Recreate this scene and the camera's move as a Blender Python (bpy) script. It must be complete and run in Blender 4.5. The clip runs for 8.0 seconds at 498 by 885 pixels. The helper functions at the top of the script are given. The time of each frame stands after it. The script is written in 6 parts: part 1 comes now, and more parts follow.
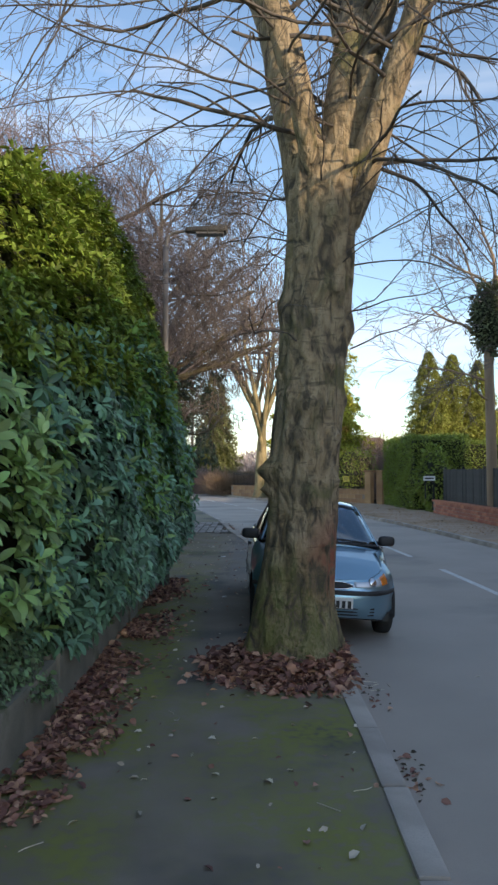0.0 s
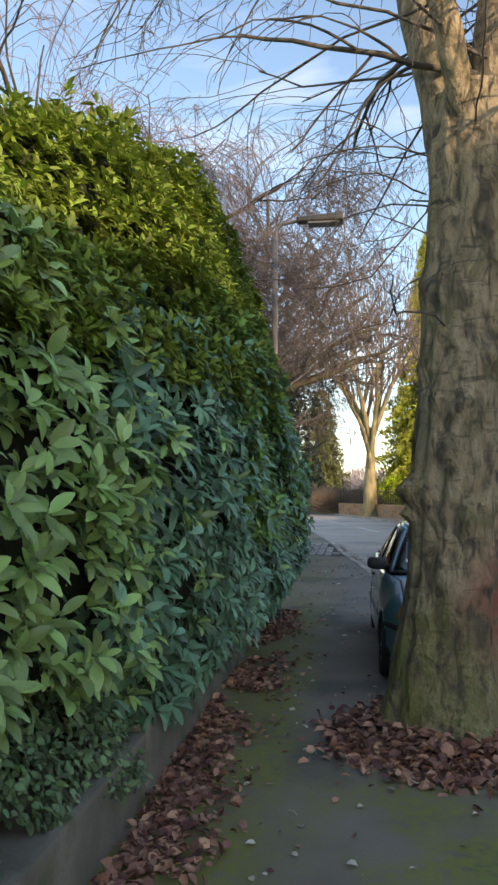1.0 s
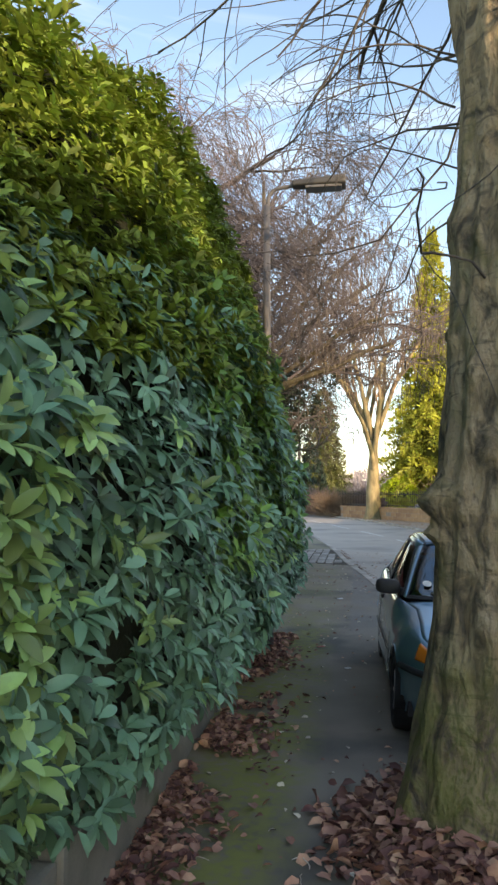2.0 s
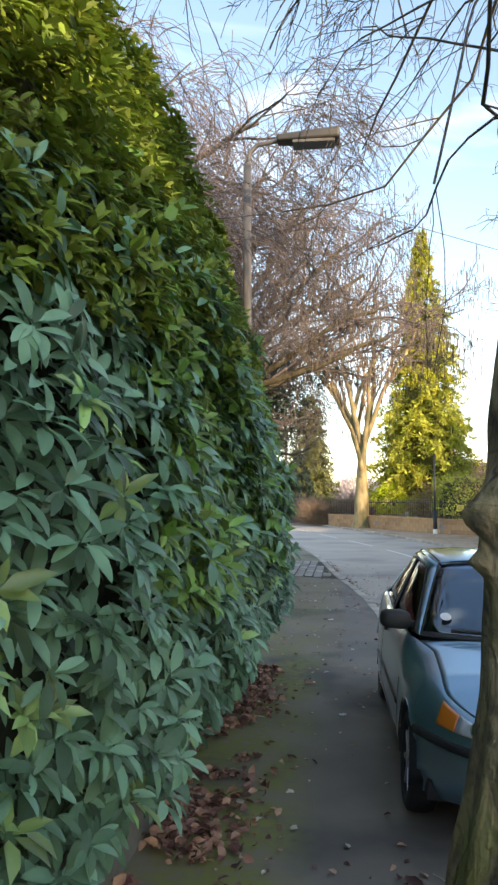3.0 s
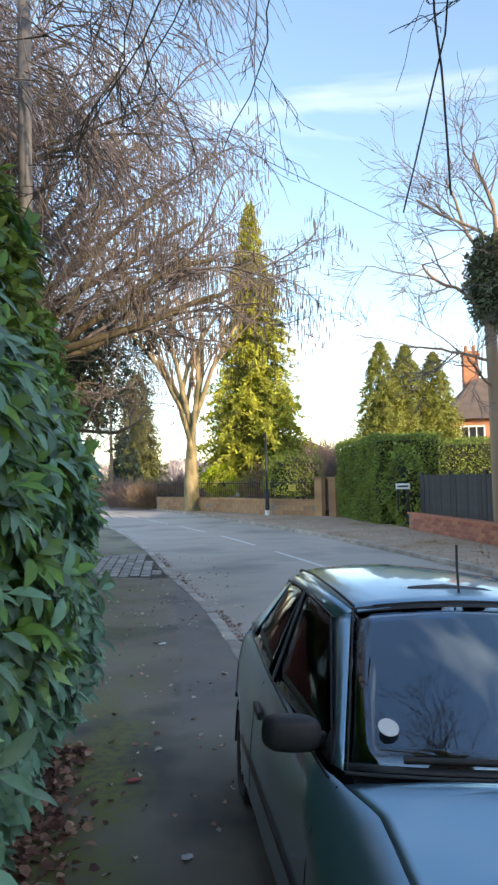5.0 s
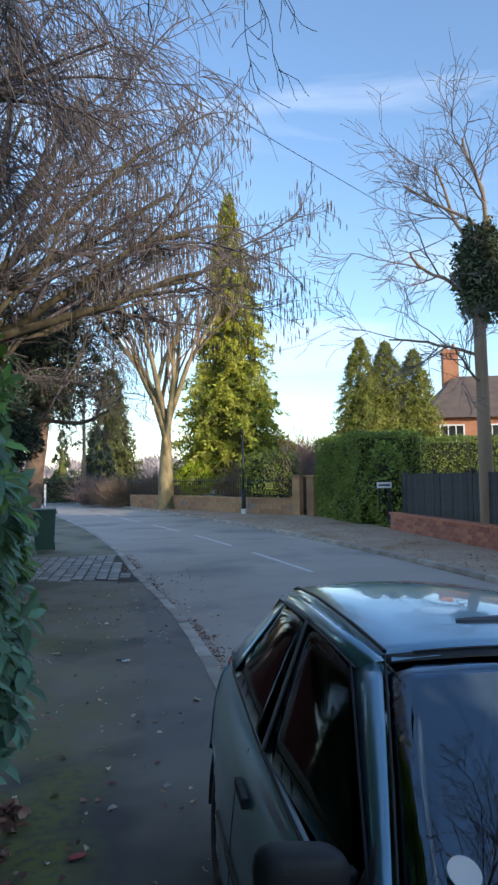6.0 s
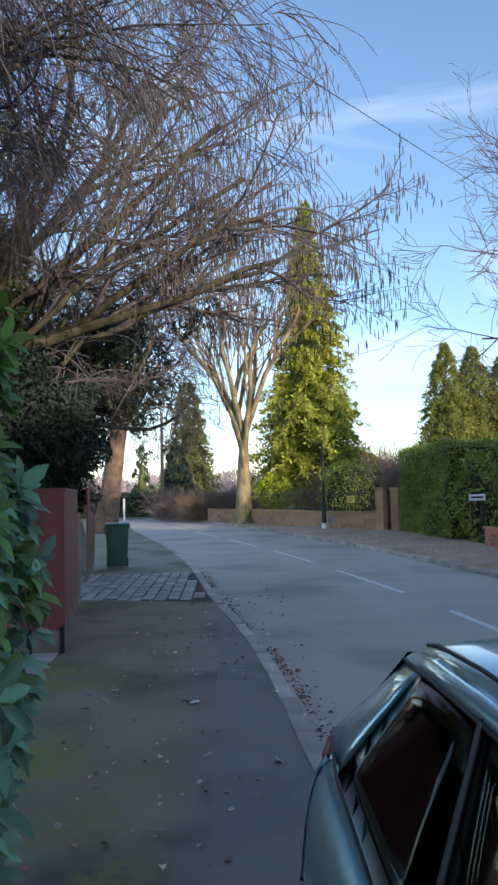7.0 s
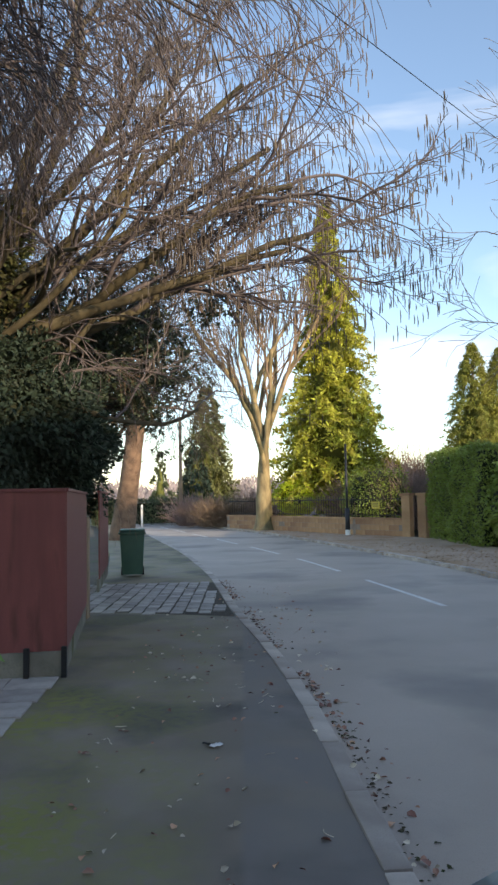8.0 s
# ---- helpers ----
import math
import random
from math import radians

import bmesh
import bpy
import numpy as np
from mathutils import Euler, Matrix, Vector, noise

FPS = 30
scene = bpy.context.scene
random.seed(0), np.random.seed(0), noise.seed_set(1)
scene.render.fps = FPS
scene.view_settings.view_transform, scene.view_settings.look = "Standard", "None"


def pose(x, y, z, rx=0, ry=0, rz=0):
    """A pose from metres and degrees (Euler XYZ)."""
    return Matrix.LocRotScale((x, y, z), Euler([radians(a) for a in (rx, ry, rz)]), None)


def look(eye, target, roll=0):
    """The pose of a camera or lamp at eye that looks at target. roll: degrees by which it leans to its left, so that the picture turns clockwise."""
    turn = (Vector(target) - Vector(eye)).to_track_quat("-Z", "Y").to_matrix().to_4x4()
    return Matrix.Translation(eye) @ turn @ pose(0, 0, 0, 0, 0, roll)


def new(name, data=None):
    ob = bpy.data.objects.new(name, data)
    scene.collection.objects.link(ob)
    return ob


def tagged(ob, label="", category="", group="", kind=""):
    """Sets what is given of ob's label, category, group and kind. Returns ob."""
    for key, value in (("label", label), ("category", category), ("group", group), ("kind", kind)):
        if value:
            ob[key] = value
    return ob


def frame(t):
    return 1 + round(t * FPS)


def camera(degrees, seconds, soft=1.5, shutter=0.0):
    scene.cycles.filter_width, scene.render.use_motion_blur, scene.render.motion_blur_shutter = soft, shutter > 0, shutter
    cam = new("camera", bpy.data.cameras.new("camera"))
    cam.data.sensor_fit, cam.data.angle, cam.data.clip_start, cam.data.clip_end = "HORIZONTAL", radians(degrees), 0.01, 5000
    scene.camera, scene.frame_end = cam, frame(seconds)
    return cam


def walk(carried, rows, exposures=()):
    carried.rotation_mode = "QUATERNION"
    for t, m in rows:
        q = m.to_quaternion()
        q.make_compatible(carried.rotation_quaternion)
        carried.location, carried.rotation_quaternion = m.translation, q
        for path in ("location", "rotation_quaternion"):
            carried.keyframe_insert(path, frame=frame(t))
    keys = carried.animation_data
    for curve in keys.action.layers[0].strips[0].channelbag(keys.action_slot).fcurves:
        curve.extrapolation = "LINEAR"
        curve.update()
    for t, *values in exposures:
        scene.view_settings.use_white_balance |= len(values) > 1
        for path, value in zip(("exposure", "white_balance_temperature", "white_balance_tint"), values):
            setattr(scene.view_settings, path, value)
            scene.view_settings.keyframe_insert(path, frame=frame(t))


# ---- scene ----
cam = camera(37.8, 8.0, soft=2.6)
METRES, EYE, TILT, LEAN, TURN = 9.6, 1.7, 2.4, 0.0, 0.0
ROWS = [
    (0.0, 0.0, 0.0, 0.0, 0.0, 0.0, -0.0),
    (0.5, -0.0133, 0.0668, -0.0006, 4.85, 0.97, 0.29),
    (1.0, -0.0223, 0.1272, -0.0034, 8.2, 1.38, 0.23),
    (2.5, -0.0281, 0.3359, -0.0053, 8.36, 1.64, 0.25),
    (3.0, -0.034, 0.4004, -0.0099, 7.33, 2.1, 0.11),
    (3.5, -0.0308, 0.4628, -0.0127, 5.7, 2.39, -0.06),
    (4.0, -0.0366, 0.5294, -0.0155, 3.23, 2.24, 0.17),
    (4.5, -0.0373, 0.5962, -0.017, -0.47, 1.48, 0.8),
    (5.0, -0.0403, 0.6572, -0.0103, -6.18, 0.46, 1.08),
    (6.5, -0.0263, 0.817, -0.024, -8.15, 0.31, 0.51),
    (7.0, -0.024, 0.8801, -0.0295, -1.94, 1.53, 1.09),
    (7.5, -0.0324, 0.9347, -0.0356, 1.34, 1.86, 1.45),
    (8.0, -0.031, 0.993, -0.0407, -0.48, 2.1, 1.12),
]
EXPOSURES = [(0.0, 0.25, 7200, 13), (1.0, 0.6, 7900, 14), (2.4, 1.0, 8400, 14), (3.2, 1.2, 8500, 14), (4.4, 1.15, 8000, 13), (5.0, 0.95, 7500, 13), (5.4, 0.6, 7000, 13), (6.3, 0.25, 6200, 11), (7.0, 0.3, 6400, 12), (8.0, 0.5, 7500, 14)]
walk(cam, [(t, pose(0, 0, EYE, TILT, LEAN, TURN) @ pose(METRES * x, METRES * y, METRES * z, 90 + pitch, roll, yaw)) for t, x, y, z, yaw, pitch, roll in ROWS], EXPOSURES)

SUN_AZ, SUN_EL = 138.0, 15.0
wd = bpy.data.worlds.new("sky_world")
scene.world = wd
wd.use_nodes = True
wn, wl = wd.node_tree.nodes, wd.node_tree.links
wn.clear()
w_out, w_bg = wn.new("ShaderNodeOutputWorld"), wn.new("ShaderNodeBackground")
w_sky = wn.new("ShaderNodeTexSky")
w_sky.sky_type, w_sky.sun_disc = "NISHITA", False
w_sky.sun_elevation, w_sky.sun_rotation = radians(SUN_EL), radians(SUN_AZ)
w_sky.air_density, w_sky.dust_density, w_sky.ozone_density = 1.0, 0.3, 2.5
w_tc, w_map, w_cl = wn.new("ShaderNodeTexCoord"), wn.new("ShaderNodeMapping"), wn.new("ShaderNodeTexNoise")
w_map.inputs["Rotation"].default_value = (0.0, 0.5, 0.4)
w_map.inputs["Scale"].default_value = (0.9, 1.2, 5.0)
w_cl.inputs["Scale"].default_value, w_cl.inputs["Detail"].default_value = 2.2, 8.0
w_cl.inputs["Distortion"].default_value = 0.6
w_rp, w_mix = wn.new("ShaderNodeValToRGB"), wn.new("ShaderNodeMix")
w_rp.color_ramp.elements[0].position, w_rp.color_ramp.elements[1].position = 0.52, 0.85
w_rp.color_ramp.elements[1].color = (0.6, 0.6, 0.6, 1)
w_mix.data_type = "RGBA"
w_mix.inputs[7].default_value = (4.5, 4.8, 5.2, 1)
wl.new(w_tc.outputs["Generated"], w_map.inputs["Vector"])
wl.new(w_map.outputs[0], w_cl.inputs["Vector"])
wl.new(w_cl.outputs[0], w_rp.inputs[0])
wl.new(w_rp.outputs[0], w_mix.inputs[0])
wl.new(w_sky.outputs[0], w_mix.inputs[6])
wl.new(w_mix.outputs[2], w_bg.inputs[0])
wl.new(w_bg.outputs[0], w_out.inputs[0])
w_bg.inputs[1].default_value = 0.26

sun = new("sun", bpy.data.lights.new("sun", "SUN"))
sun.data.energy, sun.data.angle, sun.data.color = 3.6, radians(0.6), (1.0, 0.86, 0.66)
_az, _el = radians(SUN_AZ), radians(SUN_EL)
SUN_DIR = Vector((math.sin(_az) * math.cos(_el), math.cos(_az) * math.cos(_el), math.sin(_el)))
sun.matrix_world = look(SUN_DIR * 80, (0, 0, 0))

# ---- small building kit ----
RNG = np.random.default_rng(7)


def mat(name, a, b, rough=0.8, scale=6.0, fine=60.0, bump=0.3, metal=0.0, spec=0.5, island=0.0, rand=0.0, coat=0.0, fine_mix=0.35, dist=0.02, third=None, third_scale=1.5, third_lo=0.55, third_hi=0.65, stretch=(1, 1, 1), trans=0.0):
    """Two colours mixed by coarse and fine noise, an optional third in patches, and bump."""
    m = bpy.data.materials.new(name)
    m.use_nodes = True
    n, l = m.node_tree.nodes, m.node_tree.links
    p = n["Principled BSDF"]
    tc, mp = n.new("ShaderNodeTexCoord"), n.new("ShaderNodeMapping")
    mp.inputs["Scale"].default_value = stretch
    l.new(tc.outputs["Object"], mp.inputs["Vector"])
    def noise_tex(s, d=6.0):
        t = n.new("ShaderNodeTexNoise")
        t.inputs["Scale"].default_value, t.inputs["Detail"].default_value = s, d
        l.new(mp.outputs[0], t.inputs["Vector"])
        return t
    def mix(f, c1, c2):
        x = n.new("ShaderNodeMix")
        x.data_type = "RGBA"
        for s, v in ((0, f), (6, c1), (7, c2)):
            if hasattr(v, "is_linked"):
                l.new(v, x.inputs[s])
            elif s == 0:
                x.inputs[0].default_value = v
            else:
                x.inputs[s].default_value = (*v, 1)
        return x.outputs[2]
    def ramp(src, lo, hi):
        r = n.new("ShaderNodeMapRange")
        r.inputs["From Min"].default_value, r.inputs["From Max"].default_value = lo, hi
        l.new(src, r.inputs["Value"])
        return r.outputs[0]
    big, small = noise_tex(scale), noise_tex(fine)
    col = mix(ramp(big.outputs[0], 0.35, 0.65), a, b)
    dark = tuple(0.55 * v for v in a)
    col = mix(ramp(small.outputs[0], 0.5, 0.75), col, mix(fine_mix, b, dark))
    if third:
        col = mix(ramp(noise_tex(third_scale, 8.0).outputs[0], third_lo, third_hi), col, third)
    if island or rand:
        hs = n.new("ShaderNodeHueSaturation")
        src = n.new("ShaderNodeNewGeometry").outputs["Random Per Island"] if island else n.new("ShaderNodeObjectInfo").outputs["Random"]
        k = island or rand
        r = n.new("ShaderNodeMapRange")
        r.inputs["To Min"].default_value, r.inputs["To Max"].default_value = 1 - k, 1 + k
        l.new(src, r.inputs["Value"])
        l.new(r.outputs[0], hs.inputs["Value"])
        r2 = n.new("ShaderNodeMapRange")
        r2.inputs["To Min"].default_value, r2.inputs["To Max"].default_value = 0.5 - 0.03 * k, 0.5 + 0.03 * k
        l.new(src, r2.inputs["Value"])
        l.new(r2.outputs[0], hs.inputs["Hue"])
        l.new(col, hs.inputs["Color"])
        col = hs.outputs[0]
    l.new(col, p.inputs["Base Color"])
    p.inputs["Roughness"].default_value, p.inputs["Metallic"].default_value = rough, metal
    p.inputs["Specular IOR Level"].default_value = spec
    p.inputs["Coat Weight"].default_value = coat
    p.inputs["Coat Roughness"].default_value = 0.06
    if bump:
        bp = n.new("ShaderNodeBump")
        bp.inputs["Strength"].default_value, bp.inputs["Distance"].default_value = bump, dist
        l.new(mix(0.5, big.outputs[0], small.outputs[0]), bp.inputs["Height"])
        l.new(bp.outputs[0], p.inputs["Normal"])
    if trans:
        tr, ms = n.new("ShaderNodeBsdfTranslucent"), n.new("ShaderNodeMixShader")
        l.new(col, tr.inputs[0])
        ms.inputs[0].default_value = trans
        l.new(p.outputs[0], ms.inputs[1])
        l.new(tr.outputs[0], ms.inputs[2])
        l.new(ms.outputs[0], n["Material Output"].inputs[0])
    return m


def plain(name, c, rough=0.5, metal=0.0, coat=0.0, spec=0.5):
    m = bpy.data.materials.new(name)
    m.use_nodes = True
    p = m.node_tree.nodes["Principled BSDF"]
    p.inputs["Base Color"].default_value = (*c, 1)
    p.inputs["Roughness"].default_value, p.inputs["Metallic"].default_value = rough, metal
    p.inputs["Coat Weight"].default_value, p.inputs["Specular IOR Level"].default_value = coat, spec
    return m


def glass(name, tint, ior=1.75, rough=0.02, shine=(1, 1, 1)):
    m = bpy.data.materials.new(name)
    m.use_nodes = True
    n, l = m.node_tree.nodes, m.node_tree.links
    n.remove(n["Principled BSDF"])
    tr, gl, mx, fr = n.new("ShaderNodeBsdfTransparent"), n.new("ShaderNodeBsdfGlossy"), n.new("ShaderNodeMixShader"), n.new("ShaderNodeFresnel")
    tr.inputs[0].default_value = (*tint, 1)
    gl.inputs["Roughness"].default_value = rough
    gl.inputs["Color"].default_value = (*shine, 1)
    fr.inputs["IOR"].default_value = ior
    l.new(fr.outputs[0], mx.inputs[0])
    l.new(tr.outputs[0], mx.inputs[1])
    l.new(gl.outputs[0], mx.inputs[2])
    l.new(mx.outputs[0], n["Material Output"].inputs[0])
    return m


def np_mesh(name, v, f, material, smooth=True):
    me = bpy.data.meshes.new(name)
    me.from_pydata(v, [], f)
    if smooth:
        me.polygons.foreach_set("use_smooth", np.ones(len(me.polygons), bool))
    if material:
        me.materials.append(material)
    me.update()
    return me


def put(name, me, parent=None, label="", at=None):
    ob = new(name, me)
    if parent:
        ob.parent = parent
    if label:
        ob["label"] = label
    if at is not None:
        ob.matrix_local = at
    return ob


def part(name, bm, material, parent=None, label="", smooth=False, at=None):
    me = bpy.data.meshes.new(name)
    bmesh.ops.recalc_face_normals(bm, faces=bm.faces)
    for f in bm.faces:
        f.smooth = smooth
    bm.to_mesh(me)
    bm.free()
    me.materials.append(material)
    return put(name, me, parent, label, at)


def thing(name, label, category, group="", kind="", at=None):
    ob = tagged(new(name), label, category, group, kind)
    if at is not None:
        ob.matrix_basis = at
    return ob


def box(bm, x0, x1, y0, y1, z0, z1, bevel=0.0, m=None):
    vs = [bm.verts.new((x, y, z)) for x in (x0, x1) for y in (y0, y1) for z in (z0, z1)]
    fs = [bm.faces.new([vs[i] for i in q]) for q in ((0, 1, 3, 2), (4, 6, 7, 5), (0, 4, 5, 1), (2, 3, 7, 6), (0, 2, 6, 4), (1, 5, 7, 3))]
    if bevel:
        es = list({e for f in fs for e in f.edges})
        r = bmesh.ops.bevel(bm, geom=es, offset=bevel, segments=2, affect="EDGES", profile=0.7)
        vs = list({v for f in r["faces"] for v in f.verts} | {v for v in vs if v.is_valid})
    if m is not None:
        bmesh.ops.transform(bm, matrix=m, verts=vs)
    return vs


def cyl(bm, r0, r1, z0, z1, seg=12, m=None):
    r = bmesh.ops.create_cone(bm, cap_ends=True, segments=seg, radius1=r0, radius2=r1, depth=z1 - z0)
    mm = Matrix.Translation((0, 0, (z0 + z1) / 2))
    bmesh.ops.transform(bm, matrix=(m @ mm) if m is not None else mm, verts=r["verts"])
    return r["verts"]


def bm_new():
    return bmesh.new()


class Tubes:
    """Collects tapered tubes along polylines into one mesh."""

    def __init__(self):
        self.v, self.f, self.n = [], [], 0

    def add(self, pts, radii, sides=6, lump=0.0, lump_scale=3.0):
        pts = np.asarray(pts, float)
        k = len(pts)
        tan = np.gradient(pts, axis=0)
        tan /= np.linalg.norm(tan, axis=1)[:, None] + 1e-9
        ref = np.array([1.0, 0.13, 0.07]) if abs(tan[0][0]) < 0.9 else np.array([0.1, 1.0, 0.05])
        u = np.cross(tan, ref)
        u /= np.linalg.norm(u, axis=1)[:, None] + 1e-9
        w = np.cross(tan, u)
        a = np.arange(sides) * 2 * math.pi / sides
        ring = np.cos(a)[None, :, None] * u[:, None, :] + np.sin(a)[None, :, None] * w[:, None, :]
        rad = np.repeat(np.asarray(radii, float)[:, None], sides, 1)
        if lump:
            for i in range(k):
                for j in range(sides):
                    q = Vector(pts[i] + ring[i, j] * rad[i, j]) * lump_scale
                    rad[i, j] *= 1 + lump * noise.noise(q) + 0.5 * lump * noise.noise(q * 2.7)
        v = pts[:, None, :] + ring * rad[:, :, None]
        self.v.append(v.reshape(-1, 3))
        i, j = np.meshgrid(np.arange(k - 1), np.arange(sides), indexing="ij")
        j2 = (j + 1) % sides
        f = np.stack([i * sides + j, i * sides + j2, (i + 1) * sides + j2, (i + 1) * sides + j], -1).reshape(-1, 4)
        self.f.append(f + self.n)
        self.n += k * sides

    def mesh(self, name, material):
        return np_mesh(name, np.concatenate(self.v), np.concatenate(self.f), material)


LEAF_V = np.array([(0, 0, 0), (-0.5, 0.3, 0.06), (0, 0.33, -0.02), (0.5, 0.3, 0.06), (-0.42, 0.68, 0.03), (0, 0.7, -0.06), (0.42, 0.68, 0.03), (0, 1, -0.14)], float)
LEAF_F = np.array([(0, 3, 2), (0, 2, 1), (2, 3, 6), (2, 6, 5), (1, 2, 5), (1, 5, 4), (5, 6, 7), (4, 5, 7)])
_st = ((0.1, 0.1, 0.0), (0.3, 0.42, 0.035), (0.55, 0.5, 0.03), (0.78, 0.38, -0.02), (0.93, 0.19, -0.085))
BROAD_V = np.array([(0, 0, 0)] + [(sx * w, y, z + (0.05 * w if sx else -0.015)) for y, w, z in _st for sx in (-1, 0, 1)] + [(0, 1, -0.12)], float)
BROAD_F = np.array([(0, 3, 2), (0, 2, 1)] + [q for i in range(4) for k in (1 + 3 * i, 2 + 3 * i) for q in ((k, k + 1, k + 4), (k, k + 4, k + 3))] + [(14, 15, 16), (13, 14, 16)])
SMALL_V = np.array([(0, 0, 0), (-0.5, 0.45, 0.05), (0.5, 0.45, 0.05), (0, 1, -0.1)], float)
SMALL_F = np.array([(0, 2, 1), (1, 2, 3)])


def unit(a):
    return a / (np.linalg.norm(a, axis=-1, keepdims=True) + 1e-9)


def leaves(pos, along, up, length, width, tv=LEAF_V, tf=LEAF_F):
    """Arrays of leaf copies: base, the way it points, its upper side, length and width."""
    y = unit(along)
    x = unit(np.cross(y, up))
    z = np.cross(x, y)
    length, width = np.broadcast_to(length, (len(pos),)), np.broadcast_to(width, (len(pos),))
    v = pos[:, None, :] + x[:, None, :] * (tv[None, :, 0:1] * width[:, None, None]) + y[:, None, :] * (tv[None, :, 1:2] * length[:, None, None]) + z[:, None, :] * (tv[None, :, 2:3] * length[:, None, None])
    f = tf[None] + (np.arange(len(pos)) * len(tv))[:, None, None]
    return v.reshape(-1, 3), f.reshape(-1, tf.shape[1])


def whorls(centre, axis, n, length, width, spread, jitter=0.25, rng=RNG):
    """Rosettes of n leaves round shoots."""
    k = len(centre)
    axis = unit(axis)
    ref = unit(rng.normal(size=(k, 3)))
    u = unit(np.cross(axis, ref))
    w = np.cross(axis, u)
    ang = np.arange(n)[None] * 2.399 + rng.uniform(-0.3, 0.3, (k, n))
    radial = np.cos(ang)[..., None] * u[:, None] + np.sin(ang)[..., None] * w[:, None]
    sp = spread + rng.normal(0, jitter, (k, n))
    along = radial * np.sin(sp)[..., None] + axis[:, None] * np.cos(sp)[..., None]
    along[..., 2] -= 0.16
    ln = length * rng.uniform(0.6, 1.2, (k, n))
    base = centre[:, None] + along * 0.01 - axis[:, None] * rng.uniform(0, 0.05, (k, n, 1))
    up = axis[:, None] + 0.5 * np.array([0, 0, 1.0]) + 0 * along
    wd_ = ln * width * rng.uniform(0.85, 1.15, (k, n))
    return base.reshape(-1, 3), along.reshape(-1, 3), np.broadcast_to(up, along.shape).reshape(-1, 3), ln.ravel(), wd_.ravel()


def curve_x(poly, y):
    """x of a plan polyline at y, smooth enough for a kerb."""
    return np.interp(y, [p[1] for p in poly], [p[0] for p in poly])


def smooth_poly(poly, step=0.6):
    ys = np.arange(poly[0][1], poly[-1][1] + 1e-6, step)
    xs = curve_x(poly, ys)
    for _ in range(12):
        xs[1:-1] = 0.25 * xs[:-2] + 0.5 * xs[1:-1] + 0.25 * xs[2:]
    return list(zip(xs, ys))

# ---- materials ----
M_ASPHALT = mat("road_asphalt", (0.37, 0.312, 0.26), (0.45, 0.382, 0.32), 0.65, 0.5, 140, 0.35, dist=0.006, third=(0.21, 0.185, 0.17), third_scale=0.35, third_lo=0.52, third_hi=0.7)
M_PATH = mat("path_asphalt", (0.195, 0.162, 0.126), (0.27, 0.227, 0.18), 0.8, 1.3, 160, 0.5, dist=0.008, third=(0.1, 0.09, 0.08), third_scale=0.6, third_lo=0.5, third_hi=0.62)
M_KERB = mat("kerb_granite", (0.36, 0.31, 0.265), (0.5, 0.44, 0.385), 0.85, 3, 90, 0.5, dist=0.008, rand=0.2)
M_SETT = mat("setts_stone", (0.3, 0.275, 0.25), (0.42, 0.39, 0.36), 0.8, 5, 60, 0.5, rand=0.25, dist=0.01)
M_JOINT = mat("joint_soil", (0.05, 0.042, 0.03), (0.08, 0.065, 0.045), 0.95, 4, 60, 0.5)
M_SOIL = mat("soil", (0.06, 0.045, 0.03), (0.1, 0.08, 0.05), 0.95, 2, 40, 0.6, third=(0.06, 0.07, 0.025), third_scale=0.6)
M_VERGE = mat("leafy_verge", (0.34, 0.19, 0.09), (0.5, 0.3, 0.15), 0.95, 3, 50, 0.6, third=(0.12, 0.1, 0.06), third_scale=0.5)
M_PAVE = mat("pavement_asphalt", (0.38, 0.27, 0.19), (0.48, 0.35, 0.25), 0.9, 1.0, 90, 0.3, third=(0.36, 0.22, 0.12), third_scale=0.5)
M_LINE = mat("road_paint", (0.62, 0.62, 0.6), (0.72, 0.72, 0.7), 0.7, 8, 90, 0.2, third=(0.3, 0.3, 0.3), third_scale=20, third_lo=0.58, third_hi=0.7)
M_BARK = mat("lime_bark", (0.1, 0.08, 0.052), (0.36, 0.285, 0.185), 0.95, 5.0, 24, 1.0, dist=0.07, third=(0.11, 0.105, 0.04), third_scale=2.6, third_lo=0.52, third_hi=0.7, stretch=(1, 1, 0.35))


